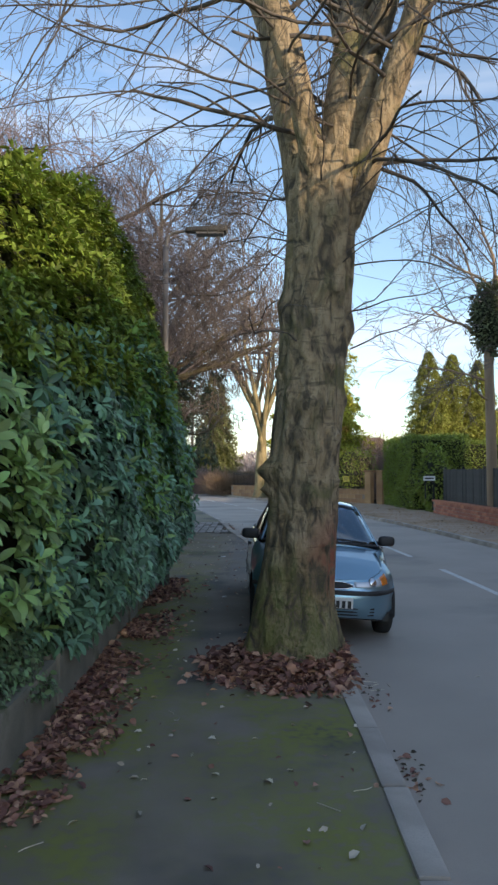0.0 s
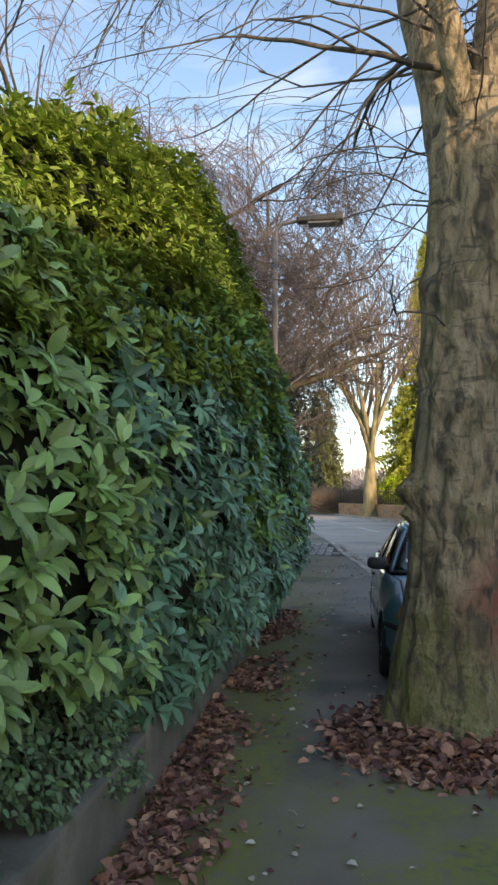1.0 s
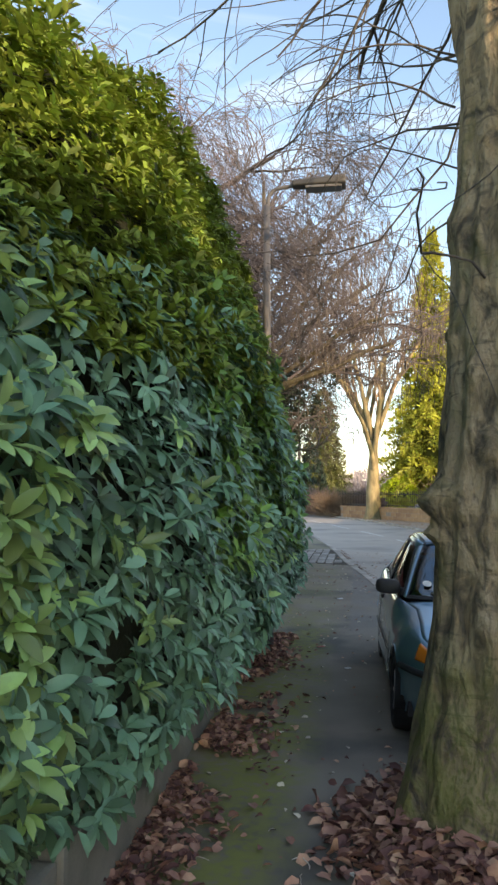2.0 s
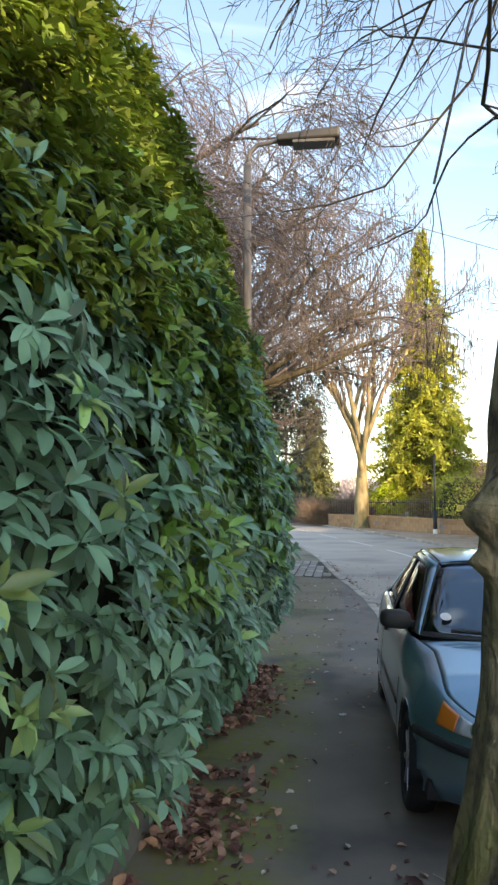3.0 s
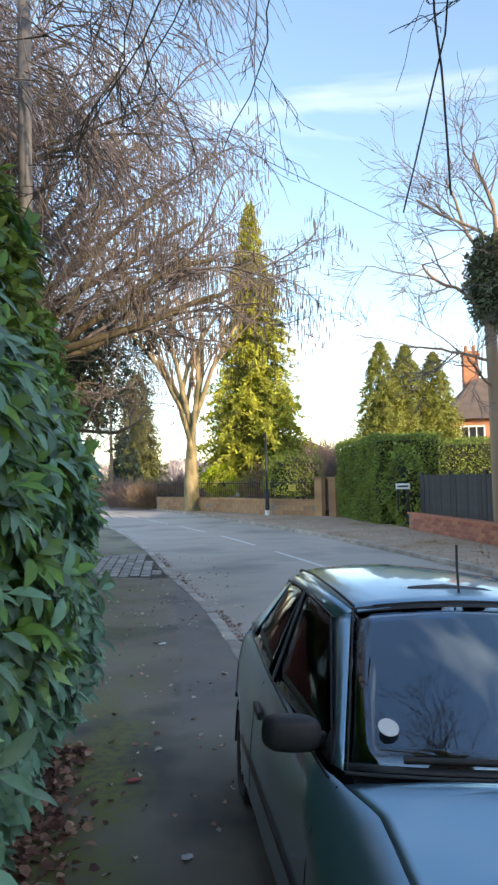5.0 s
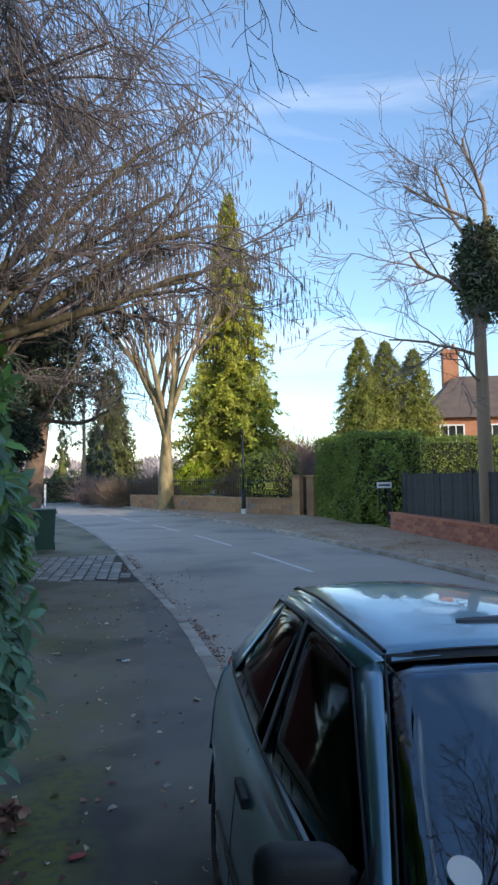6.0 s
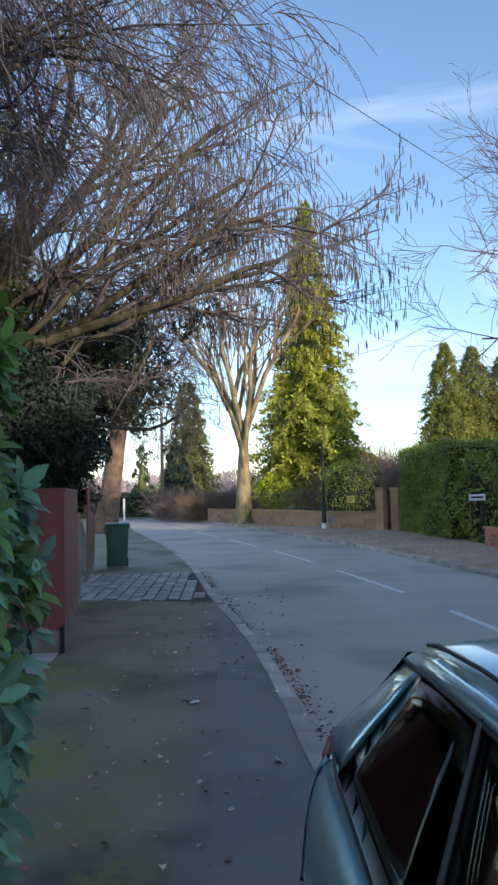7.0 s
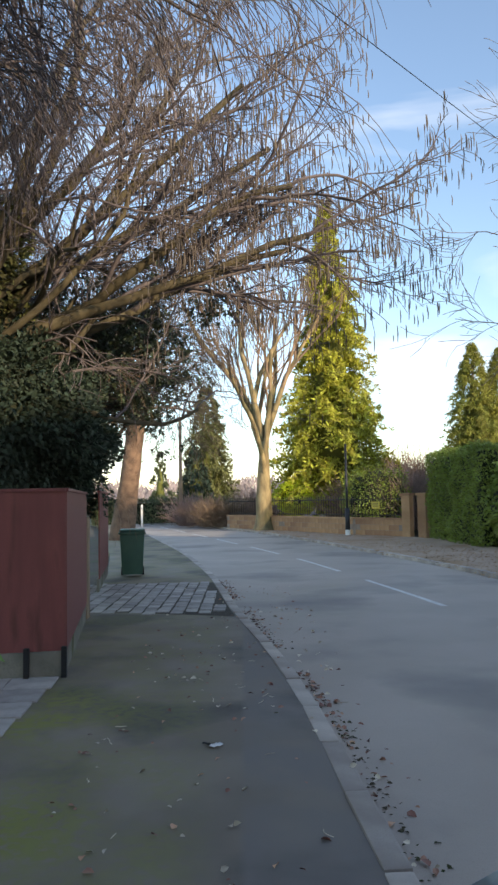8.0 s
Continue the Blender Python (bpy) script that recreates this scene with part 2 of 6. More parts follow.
def bark_material():
    """Lime bark: fissured, blotched, mossy low down on the shaded side, with a rust-red algae stain."""
    m = bpy.data.materials.new("fissured_bark")
    m.use_nodes = True
    n, l = m.node_tree.nodes, m.node_tree.links
    p = n["Principled BSDF"]
    p.inputs["Roughness"].default_value = 0.95
    tc = n.new("ShaderNodeTexCoord")
    def tex(scale, detail, stretch, dist=0.0):
        mp, t = n.new("ShaderNodeMapping"), n.new("ShaderNodeTexNoise")
        mp.inputs["Scale"].default_value = stretch
        t.inputs["Scale"].default_value, t.inputs["Detail"].default_value, t.inputs["Distortion"].default_value = scale, detail, dist
        l.new(tc.outputs["Object"], mp.inputs["Vector"])
        l.new(mp.outputs[0], t.inputs["Vector"])
        return t.outputs[0]
    def mr(src, a, b, c=0.0, d=1.0):
        r = n.new("ShaderNodeMapRange")
        for k, v in (("From Min", a), ("From Max", b), ("To Min", c), ("To Max", d)):
            r.inputs[k].default_value = v
        l.new(src, r.inputs["Value"])
        return r.outputs[0]
    def mix(f, a, b):
        x = n.new("ShaderNodeMix")
        x.data_type = "RGBA"
        l.new(f, x.inputs[0])
        for k, v in ((6, a), (7, b)):
            if hasattr(v, "is_linked"):
                l.new(v, x.inputs[k])
            else:
                x.inputs[k].default_value = (*v, 1)
        return x.outputs[2]
    def mul(a, b):
        k = n.new("ShaderNodeMath")
        k.operation = "MULTIPLY"
        l.new(a, k.inputs[0])
        l.new(b, k.inputs[1])
        return k.outputs[0]
    def near(c, r0, r1):
        d = n.new("ShaderNodeVectorMath")
        d.operation = "DISTANCE"
        d.inputs[1].default_value = c
        l.new(tc.outputs["Object"], d.inputs[0])
        return mr(d.outputs["Value"], r0, r1)
    big, mid, fiss, fine = tex(1.6, 5, (1, 1, 0.8)), tex(6.5, 9, (1, 1, 0.6), 1.2), tex(15, 8, (1, 1, 0.33), 1.1), tex(55, 8, (1, 1, 0.6))
    col = mix(mr(big, 0.35, 0.65), (0.235, 0.172, 0.102), (0.33, 0.245, 0.145))
    col = mix(mr(mid, 0.46, 0.66), col, (0.42, 0.325, 0.205))
    col = mix(mr(mid, 0.47, 0.34), col, (0.085, 0.07, 0.05))
    col = mix(mr(fiss, 0.46, 0.33, 0.0, 0.8), col, (0.06, 0.05, 0.036))
    ring = tex(9, 6, (0.5, 0.5, 2.4), 0.8)
    col = mix(mr(ring, 0.42, 0.3, 0.0, 0.7), col, (0.07, 0.06, 0.04))
    moss = tex(3.2, 9, (1, 1, 0.7), 0.5)
    col = mix(mr(moss, 0.54, 0.68, 0.0, 0.75), col, (0.13, 0.125, 0.045))
    col = mix(mr(fine, 0.56, 0.72, 0.0, 0.6), col, (0.13, 0.11, 0.08))
    col = mix(mul(near((-0.35, 0.1, 0.25), 1.0, 0.2), mr(mid, 0.38, 0.58)), col, (0.13, 0.15, 0.03))
    col = mix(mul(near((0.0, -0.4, 0.35), 0.7, 0.2), mr(fine, 0.45, 0.7)), col, (0.12, 0.12, 0.035))
    col = mix(mul(near((0.38, -0.16, 0.95), 0.5, 0.12), mr(mid, 0.36, 0.52)), col, (0.3, 0.1, 0.065))
    l.new(col, p.inputs["Base Color"])
    b1, b2 = n.new("ShaderNodeBump"), n.new("ShaderNodeBump")
    b1.inputs["Strength"].default_value, b1.inputs["Distance"].default_value = 0.9, 0.05
    b2.inputs["Strength"].default_value, b2.inputs["Distance"].default_value = 1.0, 0.025
    l.new(mid, b1.inputs["Height"])
    l.new(fiss, b2.inputs["Height"])
    l.new(b1.outputs[0], b2.inputs["Normal"])
    b3 = n.new("ShaderNodeBump")
    b3.inputs["Strength"].default_value, b3.inputs["Distance"].default_value = 0.8, 0.012
    l.new(fine, b3.inputs["Height"])
    l.new(b2.outputs[0], b3.inputs["Normal"])
    l.new(b3.outputs[0], p.inputs["Normal"])
    return m


M_LIMEBARK = bark_material()
M_BARK_FAR = mat("pale_bark", (0.17, 0.13, 0.07), (0.4, 0.31, 0.16), 0.95, 3.0, 14, 0.8, dist=0.05, third=(0.12, 0.105, 0.05), third_scale=1.3, third_lo=0.48, third_hi=0.62, stretch=(1, 1, 0.35))
M_TWIG = mat("twig_bark", (0.08, 0.066, 0.055), (0.14, 0.115, 0.095), 0.9, 3, 30, 0.2)
M_TWIG_RED = mat("reddish_twigs", (0.24, 0.165, 0.145), (0.34, 0.24, 0.21), 0.9, 3, 30, 0.1)
M_TWIG_TAN = mat("tan_twigs", (0.22, 0.15, 0.1), (0.33, 0.23, 0.155), 0.9, 3, 30, 0.1)
M_LIMB = mat("mossy_limb", (0.075, 0.062, 0.038), (0.145, 0.12, 0.068), 0.95, 4, 30, 0.5, dist=0.02)
M_CATKIN = mat("catkins", (0.13, 0.105, 0.085), (0.2, 0.165, 0.13), 0.9, 8, 60, 0.0, island=0.3)
M_LAUREL = mat("laurel_leaf", (0.24, 0.4, 0.12), (0.34, 0.51, 0.19), 0.33, 2.0, 25, 0.15, spec=0.55, island=0.5, trans=0.15)
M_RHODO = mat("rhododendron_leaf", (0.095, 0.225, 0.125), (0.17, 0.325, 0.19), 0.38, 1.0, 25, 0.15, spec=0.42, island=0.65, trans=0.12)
# Yellow-green privet, its colour raised for the light on the hedge top.
M_LIT_PRIVET = mat("sunlit_hedge_leaf", (0.19, 0.27, 0.04), (0.27, 0.345, 0.06), 0.5, 1.0, 25, 0.1, spec=0.45, island=0.45, trans=0.3)
M_MIDGREEN = mat("hedge_face_leaf", (0.13, 0.27, 0.05), (0.2, 0.36, 0.08), 0.42, 1.2, 25, 0.1, spec=0.45, island=0.5, trans=0.2)
M_IVY = mat("ivy_leaf", (0.11, 0.2, 0.085), (0.19, 0.28, 0.14), 0.45, 1.5, 25, 0.1, island=0.65, trans=0.15)
# Near-black stands in for the shade deep between the leaves.
M_INNER_SHADE = mat("inner_shade_dark", (0.014, 0.018, 0.008), (0.03, 0.034, 0.016), 0.95, 6, 40, 0.6)
M_CORE_GREEN = mat("cypress_inside", (0.12, 0.13, 0.03), (0.16, 0.165, 0.04), 0.95, 3, 20, 0.6)
M_HOLLY = mat("holly_leaf", (0.05, 0.075, 0.04), (0.09, 0.12, 0.07), 0.35, 2, 25, 0.0, island=0.5)
M_YEW = mat("yew_leaf", (0.03, 0.055, 0.036), (0.055, 0.085, 0.055), 0.7, 2, 25, 0.0, island=0.4, trans=0.15)
M_CYPRESS = mat("golden_cypress_leaf", (0.3, 0.32, 0.035), (0.46, 0.45, 0.06), 0.7, 0.5, 6, 0.0, island=0.45, trans=0.25)
M_CYPRESS_DK = mat("cypress_leaf", (0.19, 0.21, 0.035), (0.28, 0.28, 0.05), 0.7, 0.5, 6, 0.0, island=0.3, trans=0.2)
M_CLIP = mat("clipped_hedge_leaf", (0.16, 0.22, 0.035), (0.24, 0.31, 0.055), 0.55, 0.6, 8, 0.0, island=0.3, trans=0.25)
M_SHRUB = mat("yellow_shrub_leaf", (0.4, 0.5, 0.03), (0.55, 0.62, 0.05), 0.6, 0.8, 8, 0.0, island=0.3, trans=0.3)
M_DARKFOL = mat("dark_evergreen_leaf", (0.07, 0.095, 0.045), (0.12, 0.145, 0.065), 0.6, 0.5, 6, 0.0, island=0.4, trans=0.1)
M_OLIVE = mat("olive_evergreen_leaf", (0.13, 0.145, 0.045), (0.2, 0.2, 0.07), 0.6, 0.5, 6, 0.0, island=0.5, trans=0.15)
M_LITTER = mat("dead_leaf", (0.27, 0.115, 0.085), (0.47, 0.25, 0.18), 0.75, 9, 40, 0.2, island=0.7, trans=0.1)
M_LITTER_PALE = mat("pale_dead_leaf", (0.5, 0.42, 0.31), (0.68, 0.6, 0.48), 0.8, 9, 40, 0.2, island=0.4)
M_REDWOOD = mat("maroon_paint", (0.2, 0.055, 0.05), (0.26, 0.075, 0.065), 0.6, 2.0, 60, 0.25, dist=0.006, third=(0.12, 0.035, 0.03), third_scale=2.2, third_lo=0.55, third_hi=0.75, stretch=(3, 3, 0.5))
M_CONC = mat("old_concrete", (0.17, 0.16, 0.125), (0.27, 0.25, 0.2), 0.9, 3, 50, 0.6, third=(0.1, 0.11, 0.04), third_scale=1.7, dist=0.015)
M_BRICK = mat("red_brick", (0.32, 0.11, 0.07), (0.45, 0.17, 0.11), 0.9, 6, 50, 0.4, rand=0.25)
M_BRICK_FAR = mat("orange_brick", (0.36, 0.15, 0.08), (0.48, 0.22, 0.12), 0.9, 1.5, 12, 0.3)
M_STONE = mat("sandstone", (0.33, 0.18, 0.095), (0.46, 0.27, 0.145), 0.9, 1.5, 20, 0.4, rand=0.2)
M_MORTAR = mat("mortar", (0.24, 0.19, 0.15), (0.32, 0.26, 0.21), 0.95, 5, 60, 0.3)
M_BLACKFENCE = mat("black_stained_board", (0.02, 0.02, 0.022), (0.04, 0.04, 0.042), 0.75, 4, 40, 0.3, rand=0.3)
M_IRON = plain("black_iron", (0.02, 0.02, 0.022), 0.5, 0.3)
M_TILE = mat("roof_tile", (0.12, 0.09, 0.075), (0.18, 0.13, 0.1), 0.9, 1.5, 12, 0.5, rand=0.2)
M_RENDER = mat("white_render", (0.7, 0.69, 0.66), (0.8, 0.79, 0.76), 0.9, 1, 20, 0.1)
M_STEEL = mat("galvanised_steel", (0.13, 0.12, 0.115), (0.19, 0.175, 0.165), 0.6, 3, 40, 0.1, metal=0.2)
M_LAMP = plain("lamp_housing", (0.07, 0.065, 0.06), 0.5)
M_LENS = plain("lamp_lens", (0.14, 0.13, 0.12), 0.3)
M_BIN = mat("green_plastic", (0.045, 0.125, 0.09), (0.06, 0.15, 0.105), 0.5, 3, 60, 0.1)
M_PAINT = plain("car_paint", (0.26, 0.45, 0.57), 0.33, 0.85, 1.0)
M_TRIM = mat("black_plastic", (0.018, 0.018, 0.02), (0.03, 0.03, 0.032), 0.55, 8, 120, 0.1)
M_GLASS = glass("side_glass", (0.16, 0.19, 0.2), 1.16, 0.05)
M_SCREEN = glass("screen_glass", (0.4, 0.48, 0.55), 2.8, 0.02, (0.72, 0.88, 1.0))
M_RUBBER = mat("tyre_rubber", (0.014, 0.014, 0.015), (0.028, 0.027, 0.026), 0.85, 10, 90, 0.3)
M_RIM = plain("wheel_silver", (0.4, 0.4, 0.42), 0.35, 0.9)
M_ORANGE = plain("amber_lens", (0.75, 0.2, 0.02), 0.15, 0, 1.0)
M_CLEAR = plain("headlamp_lens", (0.75, 0.77, 0.8), 0.22, 0.3, 1.0)
M_CHROME = plain("chrome", (0.7, 0.7, 0.72), 0.12, 1.0)
M_SEAT = mat("seat_cloth", (0.03, 0.03, 0.035), (0.05, 0.05, 0.055), 0.9, 12, 90, 0.2)
M_WHITE = plain("white_plastic", (0.75, 0.75, 0.73), 0.5)
M_BLACK = plain("black_ink", (0.02, 0.02, 0.02), 0.6)
M_YELLOW = plain("yellow_sign", (0.6, 0.45, 0.05), 0.5)
M_PANE = plain("window_pane", (0.03, 0.035, 0.04), 0.08, 0, 0.5)
# Distance haze is mixed into this pale mauve-brown.
M_HAZED_WOODS = mat("far_woods", (0.3, 0.25, 0.25), (0.4, 0.34, 0.34), 0.95, 0.08, 0.6, 0.0, island=0.2)
M_VIOLET = mat("violet_grey_twigs", (0.125, 0.105, 0.105), (0.2, 0.165, 0.162), 0.9, 3, 30, 0.1)
M_WOODPOST = mat("weathered_pole", (0.26, 0.18, 0.115), (0.38, 0.27, 0.18), 0.9, 3, 40, 0.3, stretch=(1, 1, 0.2))


def add_moss(m):
    """Moss on the path: beside the hedge and round the tree's foot, broken up by noise."""
    n, l = m.node_tree.nodes, m.node_tree.links
    p = n["Principled BSDF"]
    old = p.inputs["Base Color"].links[0].from_socket
    tc, sp = n.new("ShaderNodeTexCoord"), n.new("ShaderNodeSeparateXYZ")
    l.new(tc.outputs["Object"], sp.inputs[0])
    def rng_map(src, a, b):
        r = n.new("ShaderNodeMapRange")
        r.inputs["From Min"].default_value, r.inputs["From Max"].default_value = a, b
        l.new(src, r.inputs["Value"])
        return r.outputs[0]
    def math_node(op, a, b):
        k = n.new("ShaderNodeMath")
        k.operation = op
        for i, v in enumerate((a, b)):
            if hasattr(v, "is_linked"):
                l.new(v, k.inputs[i])
            else:
                k.inputs[i].default_value = v
        return k.outputs[0]
    def near(x, y, z, r0, r1):
        d = n.new("ShaderNodeVectorMath")
        d.operation = "DISTANCE"
        d.inputs[1].default_value = (x, y, z)
        l.new(tc.outputs["Object"], d.inputs[0])
        return rng_map(d.outputs["Value"], r0, r1)
    zone = math_node("MULTIPLY", rng_map(sp.outputs["X"], -0.45, -0.75), math_node("ADD", 0.35, math_node("MULTIPLY", 0.65, rng_map(sp.outputs["Y"], 14.0, 10.5))))
    for q in ((0.35, 5.0, 0, 1.5, 0.3), (0.45, 3.6, 0, 1.0, 0.2), (-2.0, 15.6, 0, 1.3, 0.3), (-1.75, 13.4, 0, 1.2, 0.3), (-1.7, 11.9, 0, 1.1, 0.3)):
        zone = math_node("MAXIMUM", zone, near(*q))
    a, b = n.new("ShaderNodeTexNoise"), n.new("ShaderNodeTexNoise")
    for t, s, dt in ((a, 1.7, 6), (b, 14, 8)):
        t.inputs["Scale"].default_value, t.inputs["Detail"].default_value = s, dt
        l.new(tc.outputs["Object"], t.inputs["Vector"])
    f = math_node("MULTIPLY", rng_map(a.outputs[0], 0.33, 0.55), rng_map(b.outputs[0], 0.28, 0.52))
    f = math_node("MULTIPLY", f, math_node("MULTIPLY", zone, 0.88))
    hue = n.new("ShaderNodeMix")
    hue.data_type = "RGBA"
    l.new(b.outputs[0], hue.inputs[0])
    hue.inputs[6].default_value, hue.inputs[7].default_value = (0.19, 0.175, 0.045, 1), (0.25, 0.27, 0.05, 1)
    x = n.new("ShaderNodeMix")
    x.data_type = "RGBA"
    l.new(f, x.inputs[0])
    l.new(old, x.inputs[6])
    l.new(hue.outputs[2], x.inputs[7])
    strip_f = math_node("MULTIPLY", rng_map(sp.outputs["X"], -0.36, -0.31), rng_map(sp.outputs["Y"], 11.0, 13.0))
    y = n.new("ShaderNodeMix")
    y.data_type = "RGBA"
    l.new(math_node("MULTIPLY", strip_f, rng_map(a.outputs[0], 0.25, 0.6)), y.inputs[0])
    l.new(x.outputs[2], y.inputs[6])
    y.inputs[7].default_value = (0.2, 0.178, 0.16, 1)
    l.new(y.outputs[2], p.inputs["Base Color"])


add_moss(M_PATH)

# ---- ground, road, pavements ----
KERB = smooth_poly([(0.74, -14), (0.82, 0), (0.85, 3), (0.89, 6.5), (0.67, 9.5), (0.43, 12.9), (0.38, 14.9), (0.15, 17.7), (-0.34, 20.5), (-0.95, 26.3), (-2.2, 33.7), (-4.85, 45.9), (-8.6, 64.4), (-17, 92)])
FAR_KERB = smooth_poly([(6.6, -14), (6.4, 0), (6.1, 14), (5.5, 22), (4.8, 28), (3.6, 34.5), (1.2, 46), (-4.1, 64.3), (-14, 92)])
CENTRE = smooth_poly([(4.0, -14), (3.9, 3), (3.62, 13), (3.32, 18), (3.0, 21.6), (2.34, 25.6), (2.05, 27.6), (1.36, 31.4), (0.2, 36.5), (-2.2, 46), (-7, 64.3), (-15.5, 92)])
ROAD_Z = -0.09


def strip(name, left, right, z, material, label, category, th=0.1, nx=2):
    """A slab between two plan lines."""
    a, b = np.array(left), np.array(right)
    k = min(len(a), len(b))
    s = np.linspace(0, 1, nx)
    top = np.array([[(*(a[i] * (1 - u) + b[i] * u), z) for u in s] for i in range(k)])
    v = top.reshape(-1, 3)
    f = [(i * nx + j, i * nx + j + 1, (i + 1) * nx + j + 1, (i + 1) * nx + j) for i in range(k - 1) for j in range(nx - 1)]
    o = len(v)
    low = v.copy()
    low[:, 2] -= th
    v = np.concatenate([v, low])
    for i in range(k - 1):
        f.append((i * nx, (i + 1) * nx, o + (i + 1) * nx, o + i * nx))
        f.append((i * nx + nx - 1, o + i * nx + nx - 1, o + (i + 1) * nx + nx - 1, (i + 1) * nx + nx - 1))
    return tagged(put(name, np_mesh(name, [tuple(p) for p in v], f, material, False)), label, category, "", "structure")


def offset(poly, dx):
    return [(x + dx, y) for x, y in poly]


bm = bm_new()
g = bmesh.ops.create_grid(bm, x_segments=40, y_segments=40, size=900)
bmesh.ops.translate(bm, vec=(0, 300, -0.22), verts=g["verts"])
ground = tagged(part("ground", bm, M_SOIL), "bare brown earth ground reaching to the horizon", "ground", "", "structure")
strip("road", offset(KERB, 0.02), offset(FAR_KERB, -0.02), ROAD_Z, M_ASPHALT, "worn grey asphalt road with damp patches", "road", 0.1, 6)
strip("pavement", [(-3.4 + min(0, x + 0.9), y) for x, y in KERB], offset(KERB, -0.13), 0.0, M_PATH, "dark damp asphalt pavement with moss and litter", "pavement", 0.2, 8)
strip("far_pavement", offset(FAR_KERB, 0.15), [(max(7.95, 0) if y < 39 else x + 4.6, y) for x, y in FAR_KERB], 0.0, M_PAVE, "brownish asphalt pavement strewn with leaves", "pavement", 0.2, 4)


def kerb_run(name, poly, side, y0, y1, label):
    """Kerb stones laid end to end along a plan line, each a little out of true."""
    run = thing(name, label, "kerb", "", "structure")
    bm = bm_new()
    box(bm, -0.07, 0.07, -0.443, 0.443, -0.2, 0.0, 0.018)
    me = bpy.data.meshes.new("kerb_stone")
    bm.to_mesh(me)
    bm.free()
    me.materials.append(M_KERB)
    y, rr = y0, random.Random(3)
    while y < y1:
        p, q = curve_x(poly, y), curve_x(poly, y + 0.9)
        ang = math.degrees(math.atan2(-(q - p), 0.9))
        put("kerb_stone", me, run, "", pose((p + q) / 2 + side * 0.073, y + 0.45, 0.008 + rr.uniform(-0.003, 0.01), rr.uniform(-0.6, 0.6), rr.uniform(-1, 1), ang + rr.uniform(-0.7, 0.7)))
        y += 0.9
    return run


kerb_run("kerb", KERB, -1, -5.0, 64.0, "worn grey granite kerb stones along the pavement")
kerb_run("far_kerb", FAR_KERB, 1, 8.0, 64.0, "low stone kerb along the opposite pavement")

# centre line: 4 m marks, 2 m gaps
marks = thing("centre_line", "white broken centre line painted on the road", "road marking", "", "structure")
y = 3.6
while y < 80:
    ys = np.linspace(y, min(y + 4.0, 91), 9)
    xs = curve_x(CENTRE, ys)
    v = [(x + s * 0.055, yy, ROAD_Z + 0.004 + h) for x, yy in zip(xs, ys) for s, h in ((-1, 0), (1, 0))]
    f = [(2 * i, 2 * i + 1, 2 * i + 3, 2 * i + 2) for i in range(8)]
    put("mark", np_mesh("mark", v, f, M_LINE, False), marks)
    y += 6.0

# setts crossing the pavement at a drive
SETT_Y0, SETT_Y1 = 20.6, 24.9
setts = thing("setts_crossover", "grey stone setts crossing the pavement at a drive", "setts", "", "structure")
bm = bm_new()
vs = [bm.verts.new((x, y, 0.006)) for x, y in ((-3.6, SETT_Y0 + 0.9), (float(curve_x(KERB, SETT_Y0)) - 0.15, SETT_Y0 - 0.2), (float(curve_x(KERB, SETT_Y1)) - 0.15, SETT_Y1), (-3.6, SETT_Y1 + 0.1))]
bm.faces.new(vs)
part("bedding", bm, M_JOINT, setts, "dark mossy joints")
bm = bm_new()
box(bm, -0.095, 0.095, -0.16, 0.16, -0.04, 0.016, 0.018)
sett_me = bpy.data.meshes.new("sett")
bm.to_mesh(sett_me)
bm.free()
sett_me.materials.append(M_SETT)
rr = random.Random(5)
nrow = 0
x = -3.5
while x < -0.4:
    y = SETT_Y0 + 0.3 + (0.17 if nrow % 2 else 0)
    while y < SETT_Y1:
        edge = float(curve_x(KERB, y)) - 0.25
        if x < edge and y > SETT_Y0 - 0.2 + (edge - x) * 0.33:
            put("sett", sett_me, setts, "", pose(x + rr.uniform(-0.008, 0.008), y, rr.uniform(-0.006, 0.006), rr.uniform(-1.5, 1.5), rr.uniform(-1.5, 1.5), rr.uniform(-2, 2)))
        y += 0.345
    x += 0.215
    nrow += 1

# small drive of paving slabs beside the maroon fence
drive = thing("side_drive", "grey concrete paving slabs in a garden drive", "paving", "", "structure")
bm = bm_new()
box(bm, -0.22, 0.22, -0.22, 0.22, -0.03, 0.012, 0.008)
slab_me = bpy.data.meshes.new("slab")
bm.to_mesh(slab_me)
bm.free()
slab_me.materials.append(M_SETT)
for i in range(5):
    for j in range(9):
        put("slab", slab_me, drive, "", pose(-2.35 - i * 0.455, 13.0 + j * 0.455, rr.uniform(0, 0.006), rr.uniform(-0.5, 0.5), rr.uniform(-0.5, 0.5), 4))

# ---- trees ----


def wander(start, way, length, steps, rng, droop=0.0, wobble=0.12):
    """A crooked polyline from a start."""
    p, d = np.array(start, float), np.array(way, float) / np.linalg.norm(way)
    out, st = [p.copy()], length / steps
    for _ in range(steps):
        d = d + rng.normal(0, wobble, 3)
        d[2] -= droop
        d /= np.linalg.norm(d)
        p = p + d * st
        out.append(p.copy())
    return np.array(out)


